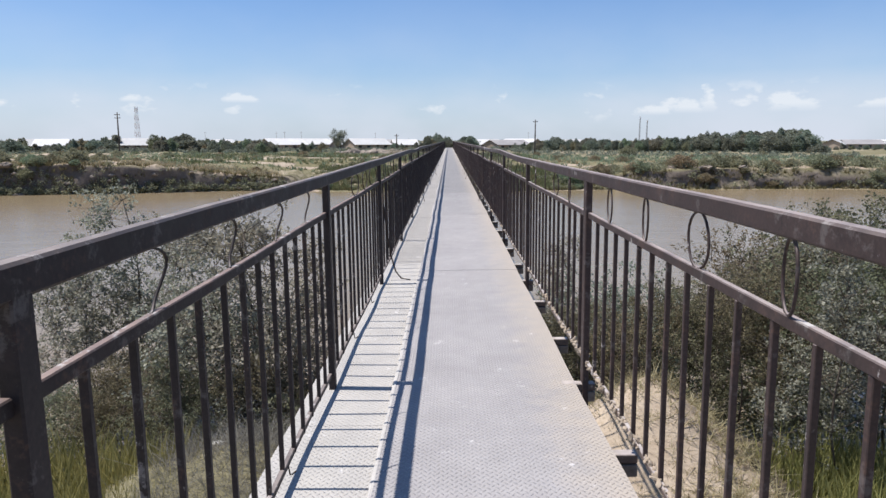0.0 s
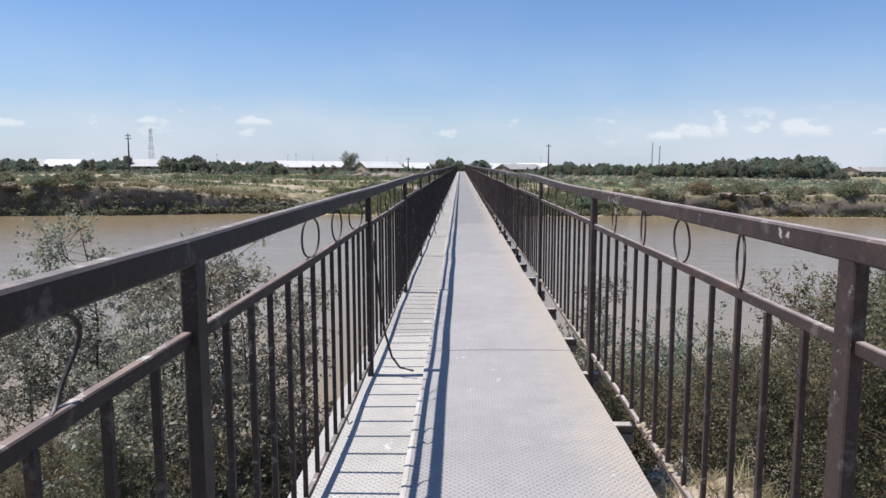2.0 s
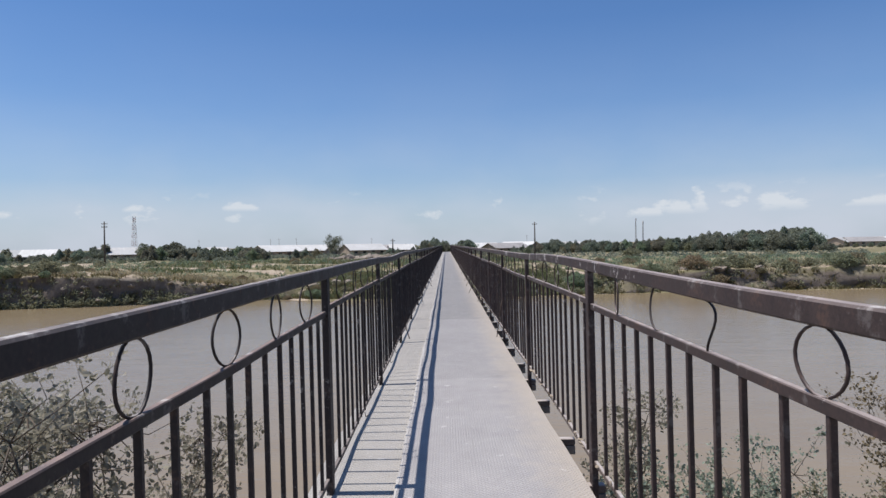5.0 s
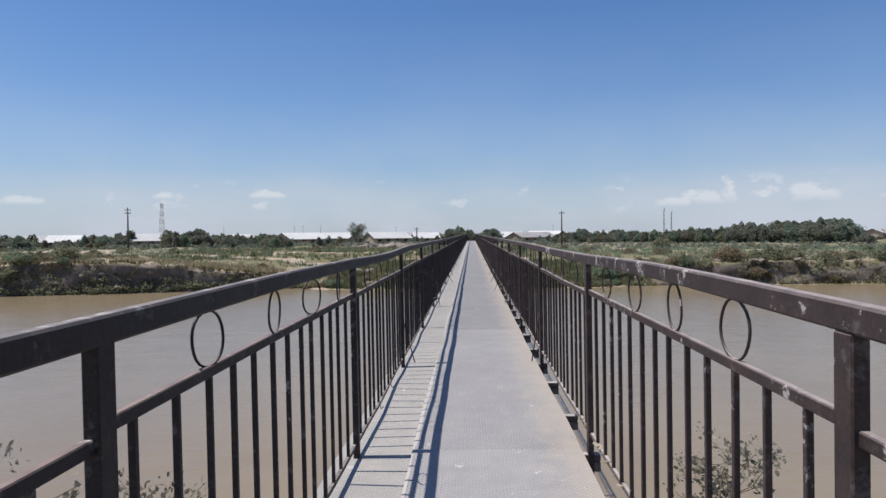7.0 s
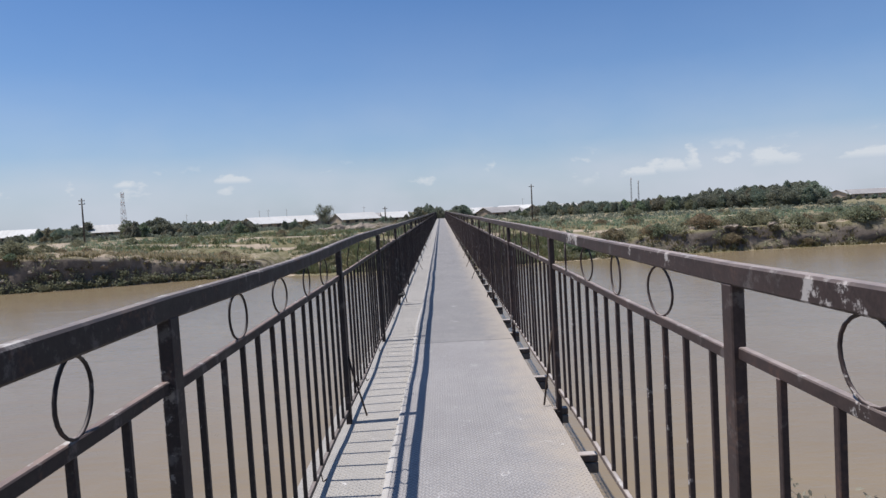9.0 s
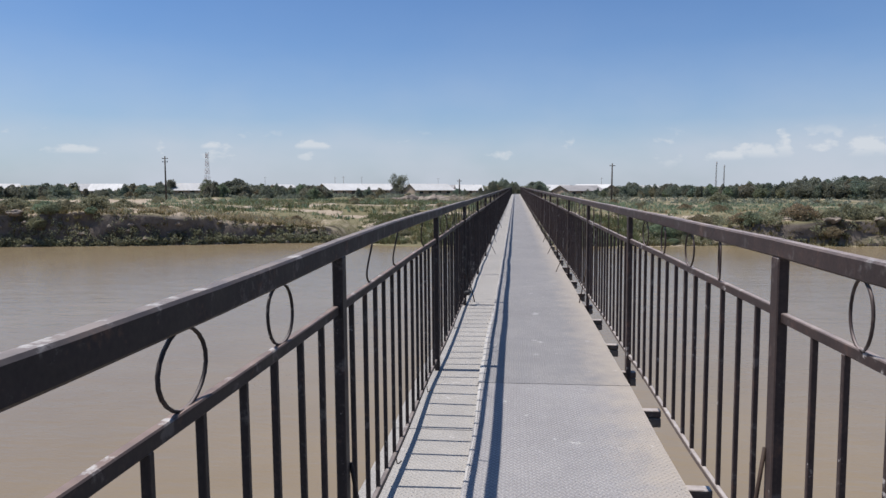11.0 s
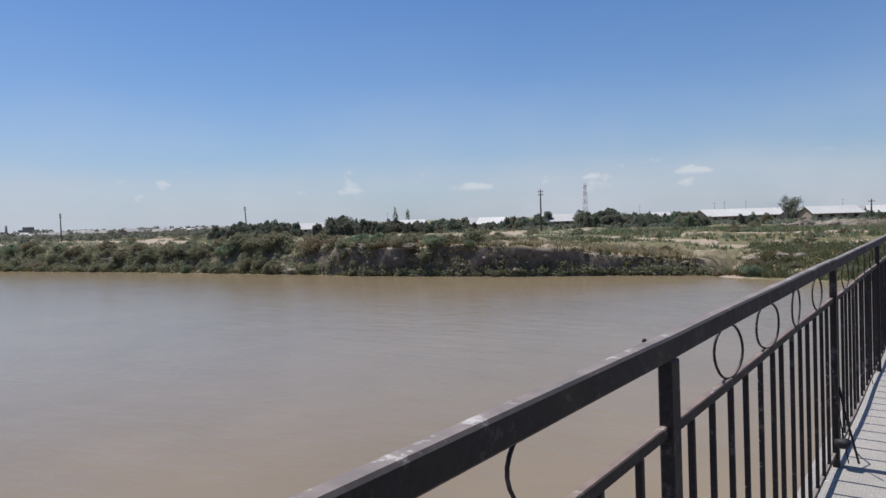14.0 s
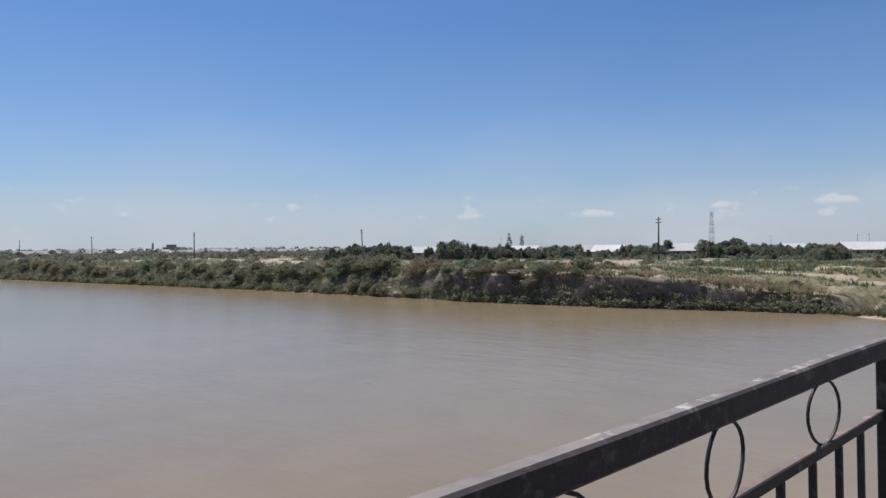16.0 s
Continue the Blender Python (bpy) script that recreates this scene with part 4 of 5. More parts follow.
def near_plants():
    kinds = [near_tree(1, 4.2, 1.4, 8600, 0.025, M_LEAF_NEAR), near_tree(2, 4.4, 1.2, 8000, 0.025, M_LEAF_NEAR, -0.05),
             near_tree(3, 3.2, 1.4, 9200, 0.025, M_LEAF_NEAR, 0.02), near_tree(4, 3.6, 1.7, 13500, 0.024, M_THICKET, 0.04)]
    tops = [max(v.co.z for v in crown.vertices) for _, crown in kinds]
    rows = [(-6.6, 15.0, 5.35, 1), (-7.4, 14.3, 4.2, 2), (-5.9, 15.6, 4.5, 0), (-8.3, 13.4, 2.5, 2), (-3.65, 12.8, 5.3, 0), (-3.5, 13.6, 4.7, 1), (-4.2, 12.3, 4.2, 2), (-2.9, 12.5, 2.0, 3), (-2.35, 14.3, 1.6, 2),
            (-2.95, 14.1, 4.35, 1), (-5.0, 12.6, 2.1, 3), (-5.6, 11.7, 2.0, 3), (-4.4, 11.2, 2.1, 3), (-6.6, 12.2, 1.7, 3), (-3.4, 11.5, 2.2, 3), (-7.4, 12.6, 1.7, 2), (-6.1, 13.6, 2.3, 3), (-9.6, 14.2, 2.2, 3),
            (4.6, 11.2, 4.2, 3), (6.3, 12.6, 4.6, 3), (5.4, 14.0, 4.2, 3), (3.9, 13.6, 3.9, 2), (2.5, 15.4, 3.6, 1), (3.2, 15.6, 3.5, 2), (7.6, 10.4, 3.8, 3), (8.2, 13.2, 4.1, 3),
            (2.8, 14.2, 3.3, 3), (6.9, 15.6, 3.8, 2), (9.8, 11.8, 3.4, 3), (1.9, 16.2, 3.3, 0), (4.7, 16.0, 3.2, 2), (5.9, 9.8, 3.2, 3), (2.2, 13.2, 2.9, 3), (4.2, 12.4, 3.9, 3), (6.8, 11.3, 4.0, 3), (8.6, 9.0, 3.4, 3), (3.4, 12.6, 3.2, 3), (7.4, 13.9, 4.2, 3), (4.9, 9.0, 3.2, 1)]
    rows += [(7.2, 16.4, 4.4, 3), (8.4, 17.2, 4.5, 2), (2.35, 16.0, 4.15, 1), (3.4, 15.5, 3.75, 2)]
    for i, (x, y, h, kind) in enumerate(rows):
        z = float(ground_z(np.array(x), np.array(y))) - 0.1
        z = max(z, -4.75)
        if 0 < x < 0.72 * y and i < len(rows) - 4:
            h = min(h, 1.38 + math.hypot(x, y) * float(np.interp(math.degrees(math.atan2(x, y)), RISE_AZ, RISE)) - z)
        base = tops[kind]
        label = "young poplar with small grey-green leaves on the river bank" if kind < 3 else "dense olive-green shrub on the river bank"
        place_tree("young_tree" if kind < 3 else "bank_shrub", kinds[kind], label, "tree" if kind < 3 else "shrub",
                   "young trees on the near bank" if kind < 3 else "shrubs on the near bank", x, y, z, (i * 67) % 360, h / base)


near_plants()


def blades(name, spots, height, width, mat, label, seed, lean=0.35, per=7):
    """Upright blades in tufts, as one mass."""
    rng = np.random.default_rng(seed)
    spots = np.repeat(np.asarray(spots), per, axis=0)
    n = len(spots)
    base = spots + np.concatenate([rng.normal(0, height * 0.22, (n, 2)), np.zeros((n, 1))], 1)
    h = height * rng.uniform(0.5, 1.25, (n, 1))
    tip = base + np.concatenate([rng.normal(0, 1, (n, 2)) * lean * h, h], 1)
    side = rng.normal(0, 1, (n, 3)) * np.array([[1, 1, 0]])
    side *= width / np.linalg.norm(side, axis=1, keepdims=True)
    verts = np.stack([base - side, base + side, tip + side * 0.25], 1).reshape(-1, 3)
    ob = new(name, mesh_from(name, verts, np.arange(3 * n).reshape(-1, 3), mat))
    return tagged(ob, label, "grass", kind="stuff")


def spots_on_ground(n, x0, x1, y0, y1, seed, from_shore=None, sink=0.05):
    rng = np.random.default_rng(seed)
    x = rng.uniform(x0, x1, n)
    y = rng.uniform(y0, y1, n) if from_shore is None else shore_far(x) + rng.uniform(*from_shore, n)
    return np.stack([x, y, ground_z(x, y) - sink], 1)


def off_tracks(spots):
    """Leave the sandy tracks on the plain bare."""
    y = spots[:, 1]
    near = np.minimum(np.minimum(np.abs(y - 103), np.abs(y - 113 - 0.06 * spots[:, 0])), np.abs(y - 138) * 0.6)
    bare = np.array([clearing(p[0], p[1]) for p in spots])
    return spots[((near > 1.9) | (np.abs(spots[:, 0] + 26) > 34)) & ~bare]


straw_spots = np.concatenate([spots_on_ground(1300, 0.9, 3.9, 4.0, 11.0, 5), spots_on_ground(200, -3.4, -0.8, 5, 9.5, 6)])
straw_spots[:, 2] += heap_z(straw_spots[:, 0], straw_spots[:, 1])
blades("straw", straw_spots, 0.17, 0.008, M_STRAW, "tufts of dry yellow straw under the bridge", 1, 1.2, 9)
brush = spots_on_ground(900, -3.6, -1.0, 7.0, 11.4, 17)
brush[:, 2] += heap_z(brush[:, 0], brush[:, 1])
blades("dead_brush", brush, 0.34, 0.006, M_BRUSH, "grey dead brush and twigs under the bridge", 8, 1.0, 9)
def ragged(spots):
    """Thin the edges of a stand so that it has no straight border."""
    lo, hi = spots.min(0), spots.max(0)
    rim = [min(p[0] - lo[0], hi[0] - p[0], p[1] - lo[1], hi[1] - p[1]) > 0.6 + 0.9 * wob(p[0] * 0.9, p[1] * 0.9, 5) for p in spots]
    return spots[np.array(rim)]


blades("weeds", ragged(spots_on_ground(1900, -8.8, -3.0, 3.7, 10.4, 7, None, 0.45)), 0.75, 0.018, M_WEED, "rank yellow-green weeds on the near bank", 2, 0.3)
blades("weeds_patch", ragged(spots_on_ground(1400, 3.5, 8.3, 5.2, 10.4, 8, None, 0.45)), 0.6, 0.016, M_WEED, "rank yellow-green weeds on the near bank", 3, 0.3)
blades("reeds", np.concatenate([spots_on_ground(2200, -190, -12, 0, 0, 9, (0.0, 1.3)), spots_on_ground(900, 12, 90, 0, 0, 10, (0.0, 1.5))]), 0.5, 0.06, M_REED, "green reeds along the waterline of the far bank", 4, 0.35)
blades("slope_grass", np.concatenate([spots_on_ground(3600, -19, 16, 0, 0, 11, (0.2, 16)), off_tracks(spots_on_ground(2600, -46, 14, 0, 0, 16, (8, 52)))]), 0.6, 0.07, M_REED, "green grass on the slope under the far end of the bridge", 5, 0.4)
blades("dry_grass", off_tracks(np.concatenate([spots_on_ground(2600, -230, -46, 0, 0, 12, (4, 45)), spots_on_ground(900, 14, 90, 0, 0, 18, (3, 30)), spots_on_ground(1200, -60, -22, 0, 0, 14, (1, 9)), spots_on_ground(500, -46, 14, 0, 0, 19, (10, 50))])), 0.5, 0.07, M_STRAW, "dry grass on the far bank", 6, 0.5)
blades("field_grass", off_tracks(np.concatenate([spots_on_ground(3000, -60, 90, 0, 0, 13, (6, 60)), spots_on_ground(2500, -250, -60, 0, 0, 15, (8, 60))])), 0.6, 0.09, M_SHRUB, "olive green grass on the plain", 7, 0.5)


def crown_points(n, height, spread, rng, belly):
    """Leaf places of a lobed crown with an uneven outline and upright sprigs; belly is the height of its widest part."""
    off = rng.uniform(0, 50)
    a, t = rng.uniform(0, 2 * math.pi, n), rng.uniform(0.02, 1.0, n)
    f = rng.uniform(0.35, 1.0, n) ** 0.6
    out = []
    for ang, u, k in zip(a, t, f):
        lobes = 1 + 0.55 * wob(math.cos(ang) * 1.5 + off, math.sin(ang) * 1.5, u * 2.2) + 0.3 * wob(math.cos(ang) * 3.6, math.sin(ang) * 3.6 + off, u * 5)
        w = abs(u - belly) / (belly if u < belly else 1 - belly)
        rad = spread * math.sqrt(max(0.0, 1 - w * w * (0.55 if u < belly else 1.0))) * lobes * k
        top = 1 + 0.38 * wob(math.cos(ang) * rad / spread * 2 + off, math.sin(ang) * rad / spread * 2, 4)
        out.append((math.cos(ang) * rad, math.sin(ang) * rad, height * u * top))
    for _ in range(20):
        ang, d = rng.uniform(0, 2 * math.pi), spread * rng.uniform(0, 0.75)
        z0 = height * (belly + 0.38 * (1 - d / spread))
        for s in rng.uniform(0, 1, max(6, n // 110)):
            out.append((math.cos(ang) * d + rng.normal(0, 0.04) * spread, math.sin(ang) * d + rng.normal(0, 0.04) * spread, z0 + s * height * 0.2))
    return np.array(out)


def shrub_mesh(seed, mat, size=0.066):
    rng = np.random.default_rng(seed)
    v, f = leaf_quads(crown_points(4200, 1.25, 1.25, rng, 0.55), size, rng)
    tubes = [([(0, 0, 0), (math.cos(a) * 0.3, math.sin(a) * 0.3, 0.4), (math.cos(a) * 0.7, math.sin(a) * 0.7, 0.8)], [0.05, 0.03, 0.012]) for a in rng.uniform(0, 6.28, 7)]
    return wood_mesh(tubes, 4), mesh_from("crown", v, f, mat)


def bushy_mesh(seed, height, spread, mat, size=0.145, leaves=6000):
    """A broad, ragged tree whose foliage reaches nearly to the ground."""
    rng = np.random.default_rng(seed)
    tubes, tips = limbs(height, spread, 9, rng, 0.04, 0.12, 0.2)
    v, f = leaf_quads(crown_points(leaves, height, spread, rng, 0.42), size, rng)
    return wood_mesh(tubes, 4), mesh_from("crown", v, f, mat), height


def open_tree(seed, height, spread):
    """A thin tree: rising limbs that show between loose sprays of leaves."""
    rng = np.random.default_rng(seed)
    tubes, tips = limbs(height, spread, 16, rng, 0.02, 0.13, 0.22)
    sprays = []
    for x, y, z in tips:
        n = 90
        along = rng.uniform(0, 1, (n, 1))
        drift = np.array([x * 0.15, y * 0.15, 0.4]) * rng.uniform(0.5, 1.3)
        sprays.append(np.array([[x, y, z]]) + along * drift + rng.normal(0, 0.3, (n, 3)))
    v, f = leaf_quads(np.concatenate(sprays), 0.12, rng)
    return wood_mesh(tubes, 4), mesh_from("crown", v, f, M_LEAF_FAR), height


SHRUBS = [shrub_mesh(s, M_SHRUB) for s in range(20, 26)]
TREES = [bushy_mesh(31, 4.0, 2.7, M_LEAF_FAR), bushy_mesh(32, 4.6, 2.2, M_LEAF_FAR), bushy_mesh(33, 3.4, 2.8, M_LEAF_FAR), bushy_mesh(34, 5.0, 1.7, M_LEAF_FAR), bushy_mesh(35, 4.2, 2.2, M_SHRUB), bushy_mesh(36, 4.4, 1.4, M_LEAF_FAR)]
POPLARS = [bushy_mesh(41, 7.6, 1.1, M_LEAF_FAR, 0.15, 900), bushy_mesh(45, 7.0, 1.0, M_LEAF_FAR, 0.15, 800)]
SPARSE = open_tree(47, 5.4, 2.6)


def scrub(name, rows, mat, label, seed, size, per):
    """Low foliage in many joined clumps: rows of x, y, height above ground and radius."""
    rng = np.random.default_rng(seed)
    rows = np.asarray(rows)
    z = ground_z(rows[:, 0], rows[:, 1]) + rows[:, 2]
    blobs = np.stack([rows[:, 0], rows[:, 1], z, rows[:, 3]], 1)
    v, f = leaf_quads(clump_points(blobs, per, rng, 0.45), size, rng)
    ob = new(name, mesh_from(name, v, f, mat))
    return tagged(ob, label, "scrub", kind="stuff")


def gz(x, y):
    return float(ground_z(np.array(float(x)), np.array(float(y))))


def far_plants():
    r = random.Random(5)
    spots = []
    x = -195.0
    while x < 80:
        step = 2.5 if x > -120 else 3.6
        for row in range(3):
            if x < -60:
                chance, s = (0.8, 0.95, 0.35)[row], [q * (0.76 if x < -85 else 0.95) for q in (r.uniform(0.7, 1.2), r.uniform(1.1, 1.8), r.uniform(0.7, 1.2))][row]
            elif x < -19:
                chance, s = (0.75 if x < -44 else 0.55, 0.95 if x < -44 else 0.5 if x < -32 else 0.15, 0.6 if x < -44 else 0.3)[row], ((r.uniform(0.45, 0.9), r.uniform(0.9, 1.5), r.uniform(0.5, 1.0)) if x < -44 else (r.uniform(0.25, 0.5), r.uniform(0.3, 0.5), r.uniform(0.3, 0.6)))[row]
            elif x < 14:
                chance, s = (0.25, 0.3, 0.3)[row], r.uniform(0.4, 0.8)
            else:
                chance, s = (0.6, 0.8, 0.5)[row], (r.uniform(0.5, 0.9), r.uniform(0.8, 1.5), r.uniform(0.6, 1.2))[row]
            if r.random() < chance:
                spots.append((x + r.uniform(-1.2, 1.2), (r.uniform(0.5, 1.5) if not -44 < x < -19 else r.uniform(-0.2, 0.3), r.uniform(2.2, 4.6), r.uniform(5, 9))[row], s))
        x += step
    spots = [s for s in spots if abs(s[0]) > 2.4]
    spots.append((39.0, 64.0, 1.6))
    while len(spots) < 296:
        x = r.uniform(-150, 80)
        if abs(x) > 3:
            spots.append((x, r.uniform(9, 62), r.uniform(0.35, 0.85)))
    for i, (x, d, s) in enumerate(spots):
        y = float(shore_far(x)) + d
        place_tree("shrub", SHRUBS[i % 6], "olive-green shrub on the far river bank", "shrub", "shrubs on the far bank", x, y, gz(x, y) - 0.12 * s, r.uniform(0, 360), s)
    # tree belts behind the bank: bearing from, to, distance, height of the tops as an angle, trees
    upstream = [(-54.6, -53, 150, 0.1, 4), (-53, -50, 150, 0.3, 9), (-50, -47.4, 155, 0.25, 7), (-46.5, -45.2, 150, 0.05, 4), (-45.4, -43.9, 145, 0.5, 5), (-44, -42, 150, 0.33, 6), (-42, -38.4, 150, 0.1, 10),
                (-38.4, -34, 152, 0.06, 13), (-34, -31.2, 150, -0.22, 6), (-31.3, -29, 152, 0.06, 7), (-28.9, -27.5, 168, 0.42, 3), (-27.0, -25.4, 140, -0.75, 3), (-25.2, -22.4, 150, 0.33, 8), (-22.4, -17.3, 152, 0.08, 14),
                (-17.5, -15.6, 135, -0.12, 5), (-13.8, -11.2, 138, -0.22, 5), (-9.8, -8.6, 150, -0.6, 3), (-5.4, -3.6, 165, -0.32, 4), (-3.4, -2.1, 150, -0.12, 4), (-2.1, -0.7, 165, 0.5, 5), (-0.7, 0.05, 170, 0.28, 3)]
    downstream = [(1.1, 1.9, 175, 0.3, 3), (4.5, 7.0, 190, -0.25, 5), (7.3, 9.3, 195, 0.12, 7), (9.3, 13, 200, 0.12, 12), (13, 16.3, 196, 0.12, 11), (16.3, 19, 198, 0.28, 10), (19, 22, 200, 0.42, 12), (22, 24.4, 202, 0.6, 10), (24.4, 26.6, 202, 0.62, 9), (26.9, 28.3, 190, -0.3, 3), (28.4, 36, 240, -0.25, 16)]
    for y_eye, rows in ((17, upstream), (0.5, downstream)):
        for a0, a1, dist, top, n in rows:
            count = max(2, round(n * 1.28))
            for i in range(count):
                back = i % 2
                az = radians(a0 + (a1 - a0) * (i + r.uniform(0.1, 0.9)) / count)
                d = dist + back * 8 + r.uniform(-4, 4)
                x, y = d * math.sin(az), y_eye + d * math.cos(az)
                z = gz(x, y) - 0.1
                kind = (1, 3, 5, 3, 5, 0)[r.randrange(6)] if math.degrees(az) < -37 else r.randrange(6)
                tall = 1.5 + d * math.tan(radians(top)) - z - (r.uniform(0, 0.7) if back else r.uniform(0.3, 2.0))
                s = max(tall, 1.0) / (TREES[kind][2] * 1.04)
                place_tree("broadleaf_tree", TREES[kind], "dark green bushy tree on the plain", "tree", "trees behind the far bank", x, y, z, r.uniform(0, 360), s)
    for x, y, k, s in [(-162.6, 211, 0, 0.95), (-158.5, 213, 1, 0.95)]:
        place_tree("poplar", POPLARS[k], "slim upright dark poplar", "tree", "poplars", x, y, gz(x, y) - 0.1, 40 * k, s)
    place_tree("sparse_tree", SPARSE, "lone tree with a thin open crown", "tree", "", -29.4, 190, gz(-29.4, 190), 0, 0.98)


far_plants()


def thicket():
    """Dense low growth under the young trees beside the bridge."""
    rng = np.random.default_rng(21)
    rows = [(-rng.uniform(2.6, 8.0), rng.uniform(10.4, 13.6), rng.uniform(0.0, 0.7), rng.uniform(0.35, 0.7)) for _ in range(46)]
    scrub("grey_thicket", rows, M_THICKET, "dark tangled undergrowth on the near bank", 23, 0.032, 700)
    rows = [(rng.uniform(3.6, 9.5), rng.uniform(10.6, 15.0), rng.uniform(0.1, 0.9), rng.uniform(0.45, 0.8)) for _ in range(60)]
    scrub("thicket", rows, M_THICKET, "dense shrubby undergrowth on the near bank", 22, 0.034, 800)


thicket()


def far_scrub():
    rng = np.random.default_rng(77)

    def along(n, x0, x1, d, h, rad):
        x = rng.uniform(x0, x1, n)
        return np.stack([x, shore_far(x) + rng.uniform(*d, n), rng.uniform(*h, n), rng.uniform(*rad, n)], 1)

    def field(n, x0, x1, y0, y1, h, rad):
        return np.stack([rng.uniform(x0, x1, n), rng.uniform(y0, y1, n), rng.uniform(*h, n), rng.uniform(*rad, n)], 1)

    scrub("bank_scrub", np.concatenate([along(1250, -200, -54, (0.1, 5.0), (0.1, 0.6), (0.4, 0.85)), along(140, -58, -22, (0.2, 0.9), (0.0, 0.4), (0.25, 0.55)), along(300, -58, -19, (-0.1, 0.5), (0.0, 0.7), (0.25, 0.6)), along(60, -58, -19, (1.2, 6), (0.0, 0.25), (0.2, 0.45)),
                                        along(420, 14, 95, (0.2, 7), (0.1, 0.5), (0.3, 0.8)), along(130, 13, 34, (0.2, 8), (0.0, 0.4), (0.3, 0.7)), along(330, -18, 16, (0.5, 22), (0.0, 0.3), (0.25, 0.6))]), M_SHRUB, "tangled olive scrub covering the far bank", 61, 0.1, 240)
    scrub("slope_scrub", along(230, -16, 12, (1, 14), (0.0, 0.3), (0.35, 0.8)), M_REED, "yellow-green scrub on the slope by the bridge", 67, 0.09, 200)
    scrub("dry_scrub", np.concatenate([along(520, -60, -18, (0.8, 7), (-0.1, 0.12), (0.2, 0.5)), along(260, -190, -60, (3, 12), (0.0, 0.3), (0.25, 0.6)), along(260, 14, 90, (2, 14), (0.0, 0.2), (0.25, 0.55)), along(90, -20, 14, (3, 30), (0, 0.15), (0.2, 0.45)),
                                       field(26, -10.5, -6.3, 121, 128, (0.1, 0.9), (0.4, 0.9))]),
          M_DRY, "dry brown scrub along the top of the far bank", 65, 0.08, 170)
    scrub("plain_scrub", off_tracks(np.concatenate([field(600, -190, 80, 100, 145, (0, 0.2), (0.25, 0.7)), field(260, -220, -60, 110, 140, (0, 0.3), (0.3, 0.7))])), M_SHRUB, "scattered low scrub on the plain", 62, 0.1, 150)
    low = [(d * math.sin(a), 17 + d * math.cos(a), rng.uniform(0.0, 0.5), rng.uniform(0.5, 0.9)) for a, d in zip(rng.uniform(radians(-36), radians(-3), 420), rng.uniform(140, 178, 420))]
    low += [(d * math.sin(a), 17 + d * math.cos(a), rng.uniform(0.0, 0.7), rng.uniform(0.5, 1.0)) for a, d in zip(rng.uniform(radians(2), radians(10), 70), rng.uniform(150, 185, 70))]
    low += [(d * math.sin(a), d * math.cos(a), rng.uniform(-0.1, 0.3), rng.uniform(0.4, 0.8)) for a, d in zip(rng.uniform(radians(6), radians(30), 520), rng.uniform(150, 200, 520))]
    for a0, a1, n in ((-54, 0, 520), (1, 40, 380)):
        low += [(d * math.sin(a), 17 + d * math.cos(a), rng.uniform(0.2, 2.0), rng.uniform(0.8, 1.7)) for a, d in zip(rng.uniform(radians(a0), radians(a1), n), rng.uniform(255, 430, n))]
    scrub("hedge_scrub", low, M_LEAF_FAR, "dark scrub and far woods on the plain", 66, 0.2, 80)
    far = [(d * math.sin(a), 16 + d * math.cos(a)) for a, d in zip(rng.uniform(radians(-82), radians(-50), 620), rng.uniform(190, 330, 620))]
    town = [(d * math.sin(a), 16 + d * math.cos(a), rng.uniform(0.5, 3.0), rng.uniform(0.8, 1.7)) for a, d in zip(rng.uniform(radians(-83), radians(-50), 420), rng.uniform(330, 640, 420))]
    scrub("town_trees", town, M_LEAF_FAR, "dark trees among the far houses", 68, 0.35, 50)
    scrub("far_woods", [(x, y, rng.uniform(0.0, 1.5), rng.uniform(0.5, 1.3)) for x, y in far], M_LEAF_FAR, "low dark woods in front of the far settlement", 64, 0.26, 90)


far_scrub()


